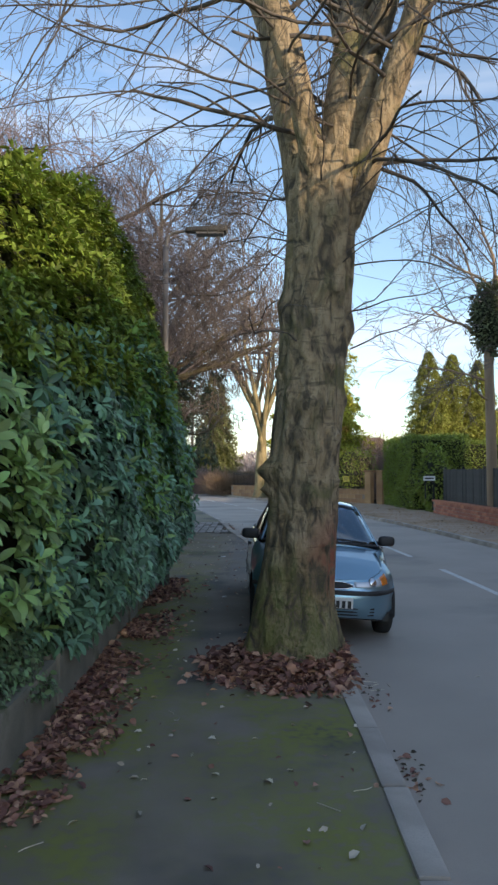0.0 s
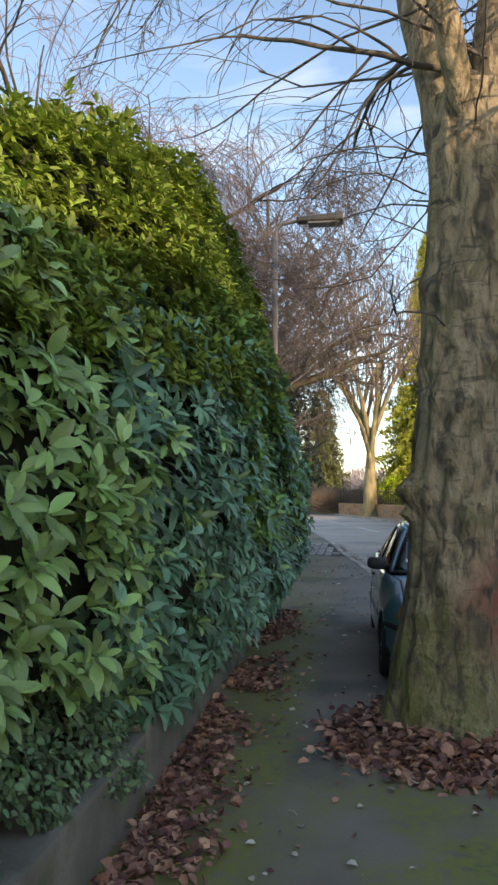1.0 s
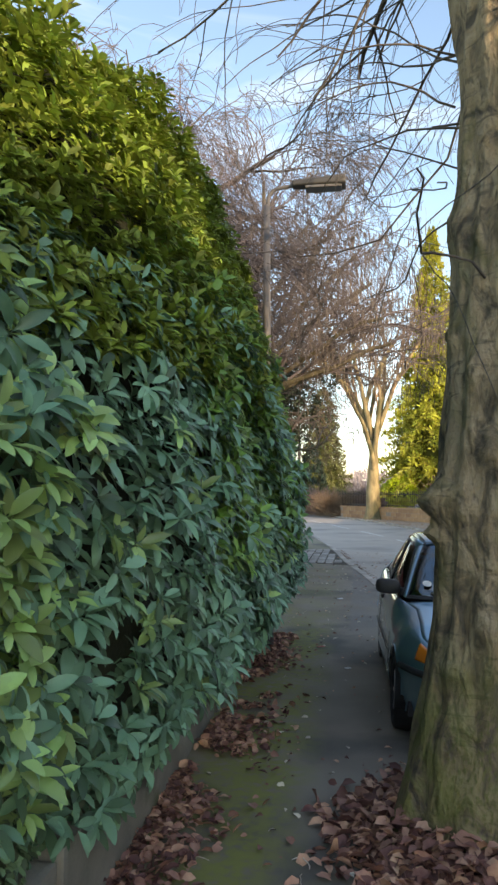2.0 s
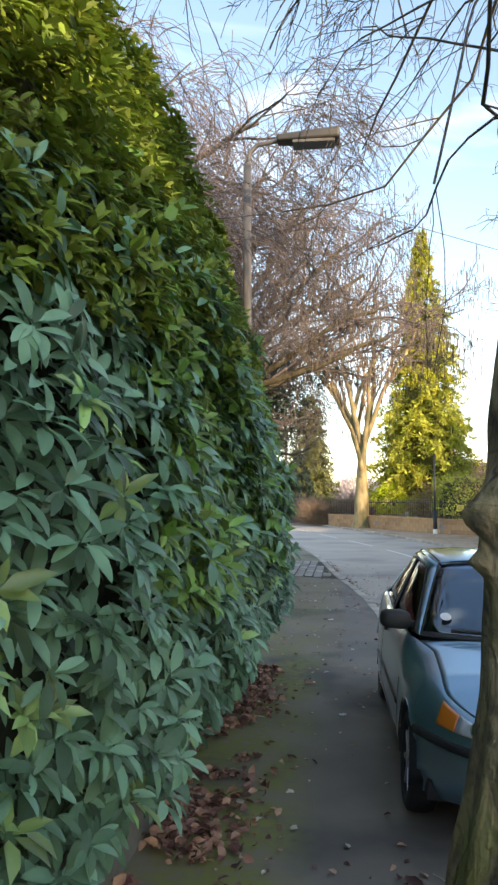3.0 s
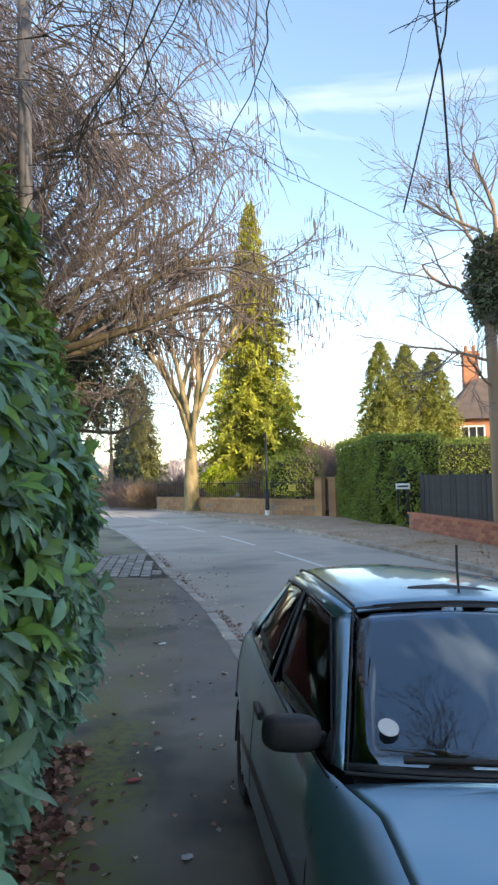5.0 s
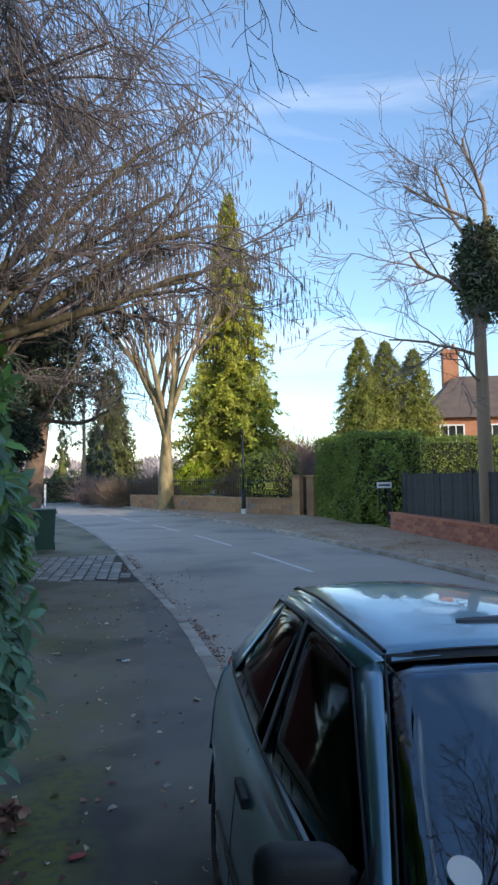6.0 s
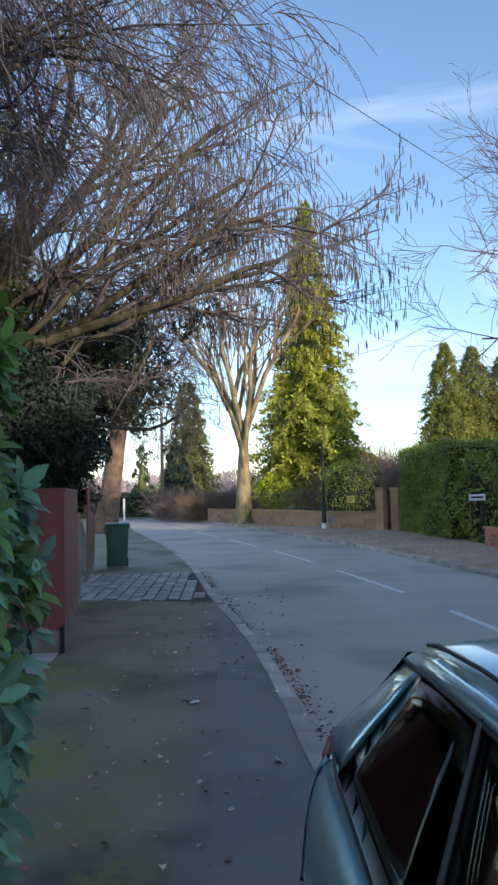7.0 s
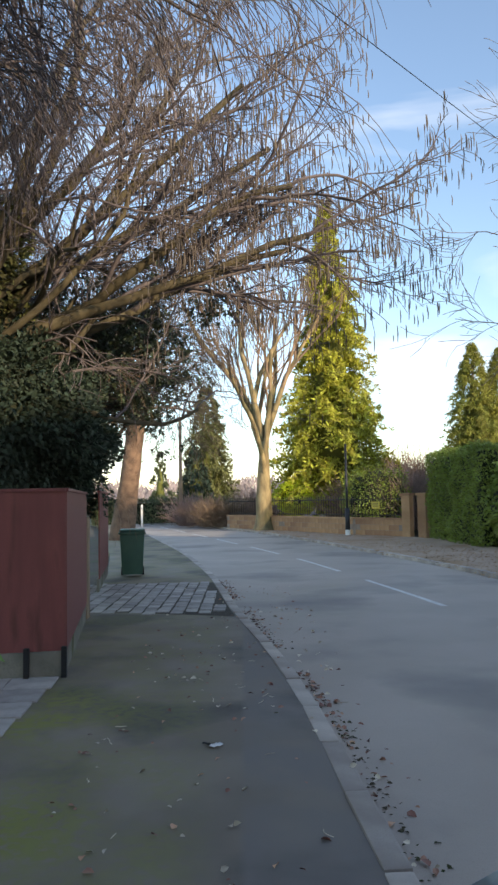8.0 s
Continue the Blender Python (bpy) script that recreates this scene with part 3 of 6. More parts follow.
def grow(tubes, tips, start, way, length, radius, depth, rng, kids=(4, 6), shrink=0.62, angle=0.7, droop=0.0, wobble=0.12, sides=(8, 6, 5, 4, 3, 3), level=0, keep_up=0.0, along=0.25, rmin=0.004):
    """A branch and its side branches. tubes: one collector for each level or fewer."""
    steps = max(4, 9 - level)
    pts = wander(start, way, length, steps, rng, droop * (0.3 + level * 0.5), wobble)
    rad = np.linspace(radius, max(rmin, radius * 0.45), steps + 1)
    tubes[min(level, len(tubes) - 1)].add(pts, rad, sides[min(level, len(sides) - 1)])
    if depth == 0:
        tips.append((pts[-1], unit(pts[-1] - pts[-2])))
        return
    for k in range(rng.integers(kids[0], kids[1] + 1)):
        s = rng.uniform(along, 1.0) * steps
        i = min(int(s), steps - 1)
        at = pts[i] + (pts[i + 1] - pts[i]) * (s - i)
        d = unit(pts[i + 1] - pts[i])
        side = unit(np.cross(d, rng.normal(size=3)))
        a = angle * rng.uniform(0.6, 1.3)
        w = d * math.cos(a) + side * math.sin(a)
        w[2] += keep_up
        grow(tubes, tips, at, w, length * shrink * rng.uniform(0.7, 1.2), max(rmin, radius * (0.55 if level else 0.5) * (1 - 0.4 * s / steps)), depth - 1, rng, kids, shrink, angle, droop, wobble, sides, level + 1, keep_up, along, rmin)


def bare_tree(name, label, at, trunk_pts, trunk_r, limbs, depth, seed, mats, category="tree", **kw):
    """Trunk along given rise points, with limbs of (height fraction, way, length, radius)."""
    rng = np.random.default_rng(seed)
    tree = thing(name, label, category, at=Matrix.Translation(at))
    trunk, twigs, tips = Tubes(), Tubes(), []
    tp = np.array(trunk_pts, float)
    n = 14
    s = np.linspace(0, len(tp) - 1, n)
    pts = np.stack([np.interp(s, np.arange(len(tp)), tp[:, i]) for i in range(3)], 1)
    rad = np.interp(s, np.arange(len(tp)), trunk_r)
    trunk.add(pts, rad, 12, 0.12, 1.5)
    for h, way, ln, r in limbs:
        i = h * (n - 1)
        a = pts[min(int(i), n - 1)]
        lt = Tubes()
        grow([lt, twigs], tips, a, way, ln, r, depth, rng, **kw)
        put("limb", lt.mesh("limb", mats[0]), tree)
    put("trunk", trunk.mesh("trunk", mats[0]), tree)
    put("crown", twigs.mesh("crown", mats[1]), tree, "bare winter twigs")
    return tree, tips


def conifer(name, label, at, height, radius, material, seed, n=5000, power=0.8, size=0.5, ragged=0.35, base=0.06, dense=110, core=0.45):
    """Evergreen: trunk, boughs and drooping sprays with gaps, thinning to the top."""
    rng = np.random.default_rng(seed)
    tree = thing(name, label, "tree", at=Matrix.Translation(at))
    tb = Tubes()
    tb.add([(0, 0, -0.1), (0.05, 0, height * 0.4), (0, 0.05, height * 0.95)], [radius * 0.12 + 0.06, radius * 0.08, 0.02], 8)
    put("trunk", tb.mesh("trunk", M_BARK), tree)
    nb = max(60, n // dense)
    per = n // nb
    h = base + (1 - base) * rng.random(nb) ** 1.3
    ang = rng.uniform(0, 2 * math.pi, nb)
    lump = np.array([noise.noise(Vector((math.cos(q) * 1.7, math.sin(q) * 1.7 + seed, z * height * 0.45))) for q, z in zip(ang, h)])
    prof = np.minimum(1, (h - base) * 7 + 0.62) * (1 - h) ** power + 0.025
    reach = radius * prof * (1 + ragged * lump) * rng.uniform(0.7, 1.12, nb)
    lift = rng.uniform(-0.1, 0.45, nb)
    k = np.repeat(np.arange(nb), per)
    m = len(k)
    u = rng.uniform(0.3, 1.0, m) ** 0.6
    wide = rng.normal(0, 0.16, m) * (0.35 + reach[k] * 0.6) * (1.15 - u)
    r = reach[k] * u
    ca, sa = np.cos(ang[k]), np.sin(ang[k])
    z = h[k] * height + reach[k] * (lift[k] * u - 0.35 * u ** 3) - np.abs(rng.normal(0, 0.22, m)) * size * 1.6
    pos = np.stack([ca * r - sa * wide, sa * r + ca * wide, np.maximum(z, 0.3)], 1)
    out = np.stack([ca * 0.6 - sa * wide * 2, sa * 0.6 + ca * wide * 2, rng.uniform(-0.9, 0.5, m)], 1) + rng.normal(0, 0.35, (m, 3))
    up = np.stack([ca, sa, np.full(m, 0.6)], 1) + rng.normal(0, 0.45, (m, 3))
    ln = size * rng.uniform(0.5, 1.3, m) * (0.55 + 0.45 * (1 - h[k]))
    v, f = leaves(pos, out, up, ln, ln * 0.36, SMALL_V, SMALL_F)
    put("crown", np_mesh("crown", v, f, material), tree)
    bm = bm_new()
    cyl(bm, radius * core, 0.02, (base + 0.04) * height, height * 0.82, 14)
    part("inner_crown", bm, M_CORE_GREEN, tree, "shaded inner foliage", True)
    return tree


def leaf_blob(name, label, at, size, material, seed, n, leaf, category="shrub", parent=None, tmpl=(LEAF_V, LEAF_F)):
    """A shrub of leaves on a lumpy rounded form, round a near-black core that stands for inner shade."""
    rng = np.random.default_rng(seed)
    top = parent or thing(name, label, category, at=Matrix.Translation(at))
    d = unit(rng.normal(size=(n, 3)))
    off = np.array([noise.noise(Vector(q) * 2.2 + Vector((seed, 0, 0))) for q in d])
    r = (0.85 + 0.3 * off) * rng.uniform(0.75, 1.05, n)
    pos = d * r[:, None] * np.array(size)
    pos[:, 2] = np.maximum(pos[:, 2], -size[2] * 0.95)
    al = d + rng.normal(0, 0.6, (n, 3)) + np.array([0, 0, -0.1])
    ln = leaf * rng.uniform(0.6, 1.25, n)
    v, f = leaves(pos, al, d + rng.normal(0, 0.5, (n, 3)) + np.array([0, 0, 0.6]), ln, ln * 0.5, *tmpl)
    put("leaves", np_mesh("leaves", v, f, material), top)
    # the core's near-black colour stands for shade behind the leaves
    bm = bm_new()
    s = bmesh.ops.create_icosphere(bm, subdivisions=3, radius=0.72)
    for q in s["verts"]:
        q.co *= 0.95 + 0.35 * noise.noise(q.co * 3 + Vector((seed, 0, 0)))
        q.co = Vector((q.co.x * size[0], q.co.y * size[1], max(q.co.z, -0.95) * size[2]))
    part("inside", bm, M_INNER_SHADE, top, "near-black core painted as inner shade", True)
    return top


def street_tree():
    """The big lime beside the kerb: flared foot, burrs, a crown of rising limbs and thin hanging twigs."""
    rng = np.random.default_rng(11)
    tree = thing("lime_tree", "large mossy lime tree with burrs and bare limbs beside the kerb", "tree", at=Matrix.Translation((0.47, 6.55, 0)))
    n, sides = 110, 80
    zs = np.linspace(-0.05, 4.55, n)
    cx = np.interp(zs, [0, 0.5, 1.4, 2.9, 3.8, 4.6], [-0.05, -0.05, 0.01, 0.11, 0.17, 0.24])
    rw = np.interp(zs, [-0.05, 0.15, 0.5, 1.0, 1.6, 2.9, 3.8, 4.6], [0.45, 0.41, 0.355, 0.312, 0.3, 0.3, 0.31, 0.36])
    v = []
    burrs = [(-2.75, 1.72, 0.17, 0.12), (-1.4, 1.5, 0.13, 0.05), (-1.75, 1.1, 0.2, 0.04), (-2.2, 2.4, 0.1, 0.05), (-1.1, 2.65, 0.11, 0.05), (-0.6, 2.0, 0.12, 0.05), (-2.9, 1.55, 0.1, 0.07), (-0.5, 1.62, 0.08, 0.05), (-1.6, 2.3, 0.14, 0.045), (-1.2, 3.3, 0.14, 0.05), (-2.8, 2.6, 0.12, 0.05), (0.0, 2.35, 0.15, 0.06), (-1.9, 2.0, 0.16, 0.045), (-2.3, 0.9, 0.15, 0.03), (-1.0, 1.1, 0.12, 0.04), (-0.1, 3.0, 0.2, 0.05), (-3.0, 3.2, 0.2, 0.05)]
    for i, z in enumerate(zs):
        for j in range(sides):
            a = 2 * math.pi * j / sides
            c, s = math.cos(a), math.sin(a)
            r = rw[i]
            q = Vector((c * 0.9, s * 0.9, z * 0.8))
            r *= 1 + 0.10 * noise.noise(q * 1.6) + 0.05 * noise.noise(q * 5) + 0.03 * noise.noise(Vector((c * 6, s * 6, z * 4))) + 0.014 * noise.noise(Vector((c * 14, s * 14, z * 9)))
            r += 0.11 * max(0, 1 - z / 0.5) * max(0, math.sin(4 * a + 0.6)) * (1 if z < 0.5 else 0)
            r += 0.012 * math.sin(13 * a + 2.5 * noise.noise(Vector((c, s, z)) * 2)) * min(1, z + 0.3)
            for ba, bz, bw, bh in burrs:
                da = (a - ba + math.pi) % (2 * math.pi) - math.pi
                r += 1.05 * bh * math.exp(-((da * 0.33) ** 2 + (z - bz) ** 2) / (bw * 0.6) ** 2) * (1 + 0.5 * noise.noise(Vector((c, s, z)) * 14))
            v.append((cx[i] + c * r, s * r, z))
    f = [(i * sides + j, i * sides + (j + 1) % sides, (i + 1) * sides + (j + 1) % sides, (i + 1) * sides + j) for i in range(n - 1) for j in range(sides)]
    put("trunk", np_mesh("trunk", v, f, M_LIMEBARK), tree)
    twigs, tips = Tubes(), []
    limbs = [((0.16, 0.02, 3.6), (-0.2, 0.04, 1.9), 4.4, 0.235), ((0.27, 0.06, 3.7), (0.05, 0.1, 2.0), 4.2, 0.235), ((0.3, -0.02, 3.75), (0.66, 0.02, 1.1), 3.1, 0.16),
             ((0.4, 0.1, 4.3), (0.45, -0.1, 1.6), 3.4, 0.11), ((0.1, -0.25, 4.25), (-0.22, -0.3, 1.2), 2.6, 0.1), ((0.3, 0.2, 4.4), (0.3, 0.7, 1.5), 3.2, 0.13)]
    for a, w, ln, r in limbs:
        lt = Tubes()
        pts = wander(a, w, ln, 12, rng, -0.01, 0.07)
        rad = np.linspace(r, r * 0.7, 13)
        rad[0], rad[1] = r * 0.45, r * 0.85
        lt.add(pts, rad, 14, 0.1, 3)
        put("limb", lt.mesh("limb", M_LIMEBARK), tree)
        for k in range(9):
            i = rng.integers(3, 12)
            d = unit(rng.normal(size=3) * np.array([1, 1, 0.3]) + np.array([0, 0, 0.25]))
            grow([twigs], tips, pts[i], d, rng.uniform(1.4, 2.8), r * 0.13, 2, rng, (3, 5), 0.55, 0.6, 0.1, 0.12, (5, 4, 3, 3), rmin=0.0025)
    for a, w, ln in (((0.2, 0.2, 4.9), (0.02, 1, 0.36), 3.4), ((0.4, 0.1, 5.2), (0.45, 1, 0.3), 3.8), ((0.2, 0.3, 5.3), (-0.1, 1, 0.5), 3.4), ((0.3, 0.2, 5.6), (0.2, 1, 0.5), 3.6), ((0.2, -0.2, 4.8), (-0.9, 0.1, 0.3), 3.2), ((0.5, 0.0, 4.9), (1.0, 0.2, 0.25), 3.4)):
        grow([twigs], tips, np.array(a), w, ln, 0.014, 3, rng, (6, 8), 0.36, 0.7, 0.04, 0.22, (6, 5, 4, 3), rmin=0.0022, along=0.25)
    for k in range(26):
        a = rng.uniform(0, 2 * math.pi)
        z = rng.uniform(2.6, 4.4)
        d = np.array([math.cos(a), math.sin(a), 0.35])
        grow([twigs], tips, np.array([0.15 + 0.3 * math.cos(a), 0.3 * math.sin(a), z]), d, rng.uniform(0.8, 1.7), 0.008, 1, rng, (2, 4), 0.6, 0.5, 0.12, 0.14, (4, 3, 3), rmin=0.0025)
    tagged(put("crown", twigs.mesh("crown", M_TWIG), tree, "thin hanging bare twigs"), kind="stuff")
    return tree


# ---- the long hedge ----
FACE = [(-1.75, -4), (-1.75, 2), (-1.36, 3.6), (-1.3, 4.9), (-0.98, 6.0), (-0.88, 7.5), (-0.86, 10), (-0.94, 11.0), (-1.12, 11.45), (-1.9, 12.0)]
TOPZ = [(3.2, -4), (3.3, 3), (3.95, 5), (4.75, 7.5), (5.0, 8.8), (4.7, 9.8), (4.2, 10.8), (3.4, 12.0)]


def hedge_face(y, z):
    """x of the hedge's street face at y and height z: bulging, tucked in at the foot, leaning back at the top."""
    x = curve_x(FACE, y)
    top = curve_x(TOPZ, y)
    x = x - 0.62 * np.clip((1.0 - z) / 1.0, 0, 1) ** 1.2
    x = x - 0.85 * np.clip((z - 1.8) / (top - 1.8 + 0.01), 0, 1.1) ** 1.35
    return x


def hedge_points(n, y0, y1, z0, z1, rng, depth=0.25, lump=0.16):
    y = rng.uniform(y0, y1, n)
    top = curve_x(TOPZ, y)
    z = z0 + (np.minimum(z1, top) - z0) * rng.random(n)
    lm = np.array([noise.noise(Vector((0.0, a * 1.3, b * 1.3))) + 0.6 * noise.noise(Vector((5.0, a * 3.1, b * 3.1))) for a, b in zip(y, z)])
    x = hedge_face(y, z) + lump * lm - depth * rng.random(n) ** 2
    nrm = np.stack([np.ones(n), rng.normal(0, 0.3, n) - 0.35, 0.6 + 0.5 * np.clip(z - 2.6, 0, 2) + rng.normal(0, 0.3, n)], 1)
    return np.stack([x, y, z], 1), unit(nrm)


def hedge():
    rng = np.random.default_rng(21)
    h = thing("hedge", "tall dense mixed hedge of laurel and rhododendron along the pavement", "hedge")
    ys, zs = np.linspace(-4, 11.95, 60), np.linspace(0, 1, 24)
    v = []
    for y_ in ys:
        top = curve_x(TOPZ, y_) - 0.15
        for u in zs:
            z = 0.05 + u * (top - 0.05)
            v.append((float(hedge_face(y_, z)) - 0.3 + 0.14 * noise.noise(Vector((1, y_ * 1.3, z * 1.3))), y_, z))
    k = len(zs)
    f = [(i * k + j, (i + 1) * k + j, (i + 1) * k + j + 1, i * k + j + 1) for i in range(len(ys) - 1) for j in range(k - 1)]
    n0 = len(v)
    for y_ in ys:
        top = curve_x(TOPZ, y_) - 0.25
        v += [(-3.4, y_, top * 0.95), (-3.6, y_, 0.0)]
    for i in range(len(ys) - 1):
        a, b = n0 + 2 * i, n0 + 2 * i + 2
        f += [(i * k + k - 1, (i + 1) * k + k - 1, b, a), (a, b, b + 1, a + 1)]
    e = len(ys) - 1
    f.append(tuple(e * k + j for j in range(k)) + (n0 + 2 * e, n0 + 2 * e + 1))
    # this shell's dark colour paints the shade inside the hedge
    put("inner_hedge", np_mesh("inner_hedge", v, f, M_INNER_SHADE), h, "near-black shell standing in for the shade inside the hedge")

    def bank(name, label, material, n, nl, y0, y1, z0, z1, ln, wd_, spread, depth=0.25, single=0, lump=0.16, tmpl=(LEAF_V, LEAF_F)):
        c, ax = hedge_points(n, y0, y1, z0, z1, rng, depth, lump)
        base, al, up, L, W = whorls(c, ax, nl, ln, wd_, spread, 0.2, rng)
        if single:
            # nearest leaves as pieces of their own
            pick = rng.choice(len(base), single, replace=False)
            keep = np.ones(len(base), bool)
            keep[pick] = False
            me = np_mesh("leaf", tmpl[0] * np.array([ln * wd_, ln, ln]), tmpl[1], material)
            for i in pick:
                y_ = Vector(unit(al[i]))
                x_ = y_.cross(Vector(up[i])).normalized()
                z_ = x_.cross(y_)
                m = Matrix((x_, y_, z_)).transposed().to_4x4()
                m.translation = Vector(base[i])
                put("leaf", me, h, "", m @ Matrix.Diagonal((L[i] / ln, L[i] / ln, L[i] / ln, 1)))
            base, al, up, L, W = base[keep], al[keep], up[keep], L[keep], W[keep]
        vv, ff = leaves(base, al, up, L, W, *tmpl)
        tagged(put(name, np_mesh(name, vv, ff, material), h, label), kind="stuff")

    bank("laurel_leaves", "bright glossy green laurel leaves", M_LAUREL, 1500, 8, -3.0, 5.0, 0.8, 3.1, 0.135, 0.4, 1.05, 0.4, 120, 0.22, (BROAD_V, BROAD_F))
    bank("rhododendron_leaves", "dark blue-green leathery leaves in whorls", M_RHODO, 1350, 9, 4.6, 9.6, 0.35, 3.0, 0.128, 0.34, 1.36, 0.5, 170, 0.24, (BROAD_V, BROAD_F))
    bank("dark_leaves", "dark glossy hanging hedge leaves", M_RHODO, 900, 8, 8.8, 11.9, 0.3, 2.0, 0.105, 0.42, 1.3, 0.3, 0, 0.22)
    bank("upper_leaves", "yellow-green leaves at the hedge top", M_LIT_PRIVET, 5600, 8, 3.0, 11.8, 2.4, 5.2, 0.085, 0.42, 1.0, 0.4, 0, 0.26)
    bank("outer_leaves", "mid-green leaves on the hedge face", M_MIDGREEN, 1500, 7, 6.6, 11.7, 1.3, 3.4, 0.105, 0.42, 1.15, 0.25, 0, 0.24)
    bank("shoot_leaves", "fresh green shoots among the darker leaves", M_LAUREL, 60, 7, 4.4, 9.5, 0.6, 2.6, 0.12, 0.36, 1.1, 0.08)
    # the top of the hedge
    n = 2600
    y_ = rng.uniform(-3, 11.6, n)
    t = rng.random(n)
    zt = curve_x(TOPZ, y_)
    x_ = hedge_face(y_, zt) - t * 1.6
    z_ = zt - 0.15 * t + rng.normal(0, 0.09, n) + 0.15 * np.array([noise.noise(Vector((a, b * 1.5, 0))) for a, b in zip(x_, y_)])
    ax = np.stack([rng.normal(0.2, 0.4, n), rng.normal(0, 0.4, n), np.ones(n)], 1)
    vv, ff = leaves(*whorls(np.stack([x_, y_, z_], 1), ax, 7, 0.1, 0.38, 0.9, 0.3, rng))
    tagged(put("crest_leaves", np_mesh("crest_leaves", vv, ff, M_LIT_PRIVET), h, "yellow-green leaves along the hedge crest"), kind="stuff")
    return h


def ivy_bank():
    """Ivy and small-leaved cover spilling over the low wall at the hedge's foot."""
    rng = np.random.default_rng(31)
    iv = tagged(thing("ivy", "small-leaved ivy spilling over the low wall", "ivy"), kind="stuff")
    n = 24000
    y_ = rng.uniform(-2.5, 7.2, n)
    z_ = rng.uniform(0.22, 1.15, n) * np.interp(y_, [-3, 4.6, 6.2, 7.2], [1, 1, 0.7, 0.5])
    lm = np.array([noise.noise(Vector((3, a * 2.2, b * 2.5))) for a, b in zip(y_, z_)])
    x_ = -1.36 + 0.12 * lm - 0.3 * np.clip((z_ - 0.25) / 0.8, 0, 1) - 0.1 * rng.random(n)
    ok = lm > -0.4 + 3.2 * np.clip(0.46 - z_, 0, 1)
    p = np.stack([x_, y_, z_], 1)[ok]
    k = len(p)
    al = np.stack([rng.normal(0.6, 0.4, k), rng.normal(0, 0.6, k), rng.normal(-0.5, 0.5, k)], 1)
    up = np.stack([np.ones(k), rng.normal(0, 0.4, k), rng.normal(0.7, 0.4, k)], 1)
    ln = 0.042 * rng.uniform(0.5, 1.4, k)
    vv, ff = leaves(p, al, up, ln, ln * 0.62)
    put("ivy_leaves", np_mesh("ivy_leaves", vv, ff, M_IVY), iv)
    return iv


street_tree()
hedge()
ivy_bank()

# low retaining wall under the hedge
wall = thing("low_wall", "low mossy concrete retaining wall under the hedge", "wall", "", "structure")
for i in range(10):
    bm = bm_new()
    y0 = -4 + i * 1.55
    dx = 0.0 if i < 8 else 0.02
    box(bm, -1.8, -1.37 + dx + 0.01 * math.sin(i * 2.3), y0 + 0.006, y0 + 1.544, -0.05, 0.4 - 0.02 * (i % 3) - 0.035 * max(0, i - 6), 0.03)
    part("wall_block", bm, M_CONC, wall)

# ---- the parked car ----
CAR_W = [(0.5, 0.785), (0.74, 0.80), (1.1, 0.81), (2.6, 0.835), (3.15, 0.822), (3.4, 0.80)]
CAR_TOP = [(0.0, 0.635), (0.1, 0.66), (0.2, 0.695), (0.35, 0.745), (0.6, 0.805), (1.0, 0.872), (1.2, 0.9), (2.6, 0.928), (3.4, 0.955), (3.8, 0.95)]
NOSE = [(0.2, 0.07), (0.27, 0.02), (0.36, -0.025), (0.47, -0.035), (0.515, -0.025), (0.535, 0.015), (0.6, 0.035), (0.66, 0.085), (0.7, 0.15), (0.8, 0.3)]
TAIL = [(0.2, 3.62), (0.3, 3.68), (0.45, 3.70), (0.52, 3.69), (0.6, 3.66), (0.96, 3.60)]


def lerp(tab, y):
    return float(np.interp(y, [a for a, _ in tab], [b for _, b in tab]))


def car_skin(f, z, end=None):
    """A point of the car's lower body. With end -1 or 1, f runs across the nose or tail from 0 in the middle to 1 at the flank; else f is the distance from the front."""
    if end == -1:
        y, x, cut = 0.55 * f ** 4.5, 0.787 * f, f
    elif end == 1:
        y, x, cut = 3.66 - 0.36 * f ** 5, 0.815 * f, f
    else:
        y, x, cut = f, lerp(CAR_W, f), 1.0
    top, low = lerp(CAR_TOP, y), 0.21 + 0.05 * max(0, 1 - y / 0.3) + 0.05 * max(0, (y - 3.4) / 0.3)
    u = min(1.0, max(0.0, (z - low) / (top - low)))
    if end == -1:
        y = lerp(NOSE, z) * (1 - f ** 3) + 0.55 * f ** 4.5
    elif end == 1:
        y = lerp(TAIL, z) - 0.36 * f ** 5
    # rounded wings reach in to a straight bonnet edge, and give way to a plain shoulder along the doors
    along = min(1.0, max(0.0, (y - 0.95) / 0.3))
    start = 0.58 + 0.14 * along
    v = max(0.0, (u - start) / (1 - start))
    edge = min(0.648, 0.92 * x) + (0.765 - 0.648) * along if end != 1 else x - 0.045 * f
    x -= max(0.0, x - edge) * (1 - math.sqrt(max(0, 1 - v * v * 0.96))) / 0.8
    x -= cut * (0.035 * max(0, 1 - u / 0.16) ** 1.5 + 0.012 * (1 - math.sin(math.pi * min(1, u * 1.1))))
    return x, y, z, top, low


def patch(rows, material, name, parent, label="", thick=0.0, at=None):
    """A grid of points as a smooth sheet with thickness."""
    r, c = len(rows), len(rows[0])
    bm = bm_new()
    vs = [[bm.verts.new(p) for p in row] for row in rows]
    for i in range(r - 1):
        for j in range(c - 1):
            bm.faces.new((vs[i][j], vs[i][j + 1], vs[i + 1][j + 1], vs[i + 1][j]))
    bmesh.ops.remove_doubles(bm, verts=bm.verts, dist=1e-5)
    if thick:
        bmesh.ops.recalc_face_normals(bm, faces=bm.faces)
        bmesh.ops.solidify(bm, geom=list(bm.faces), thickness=thick)
    return part(name, bm, material, parent, label, True, at)


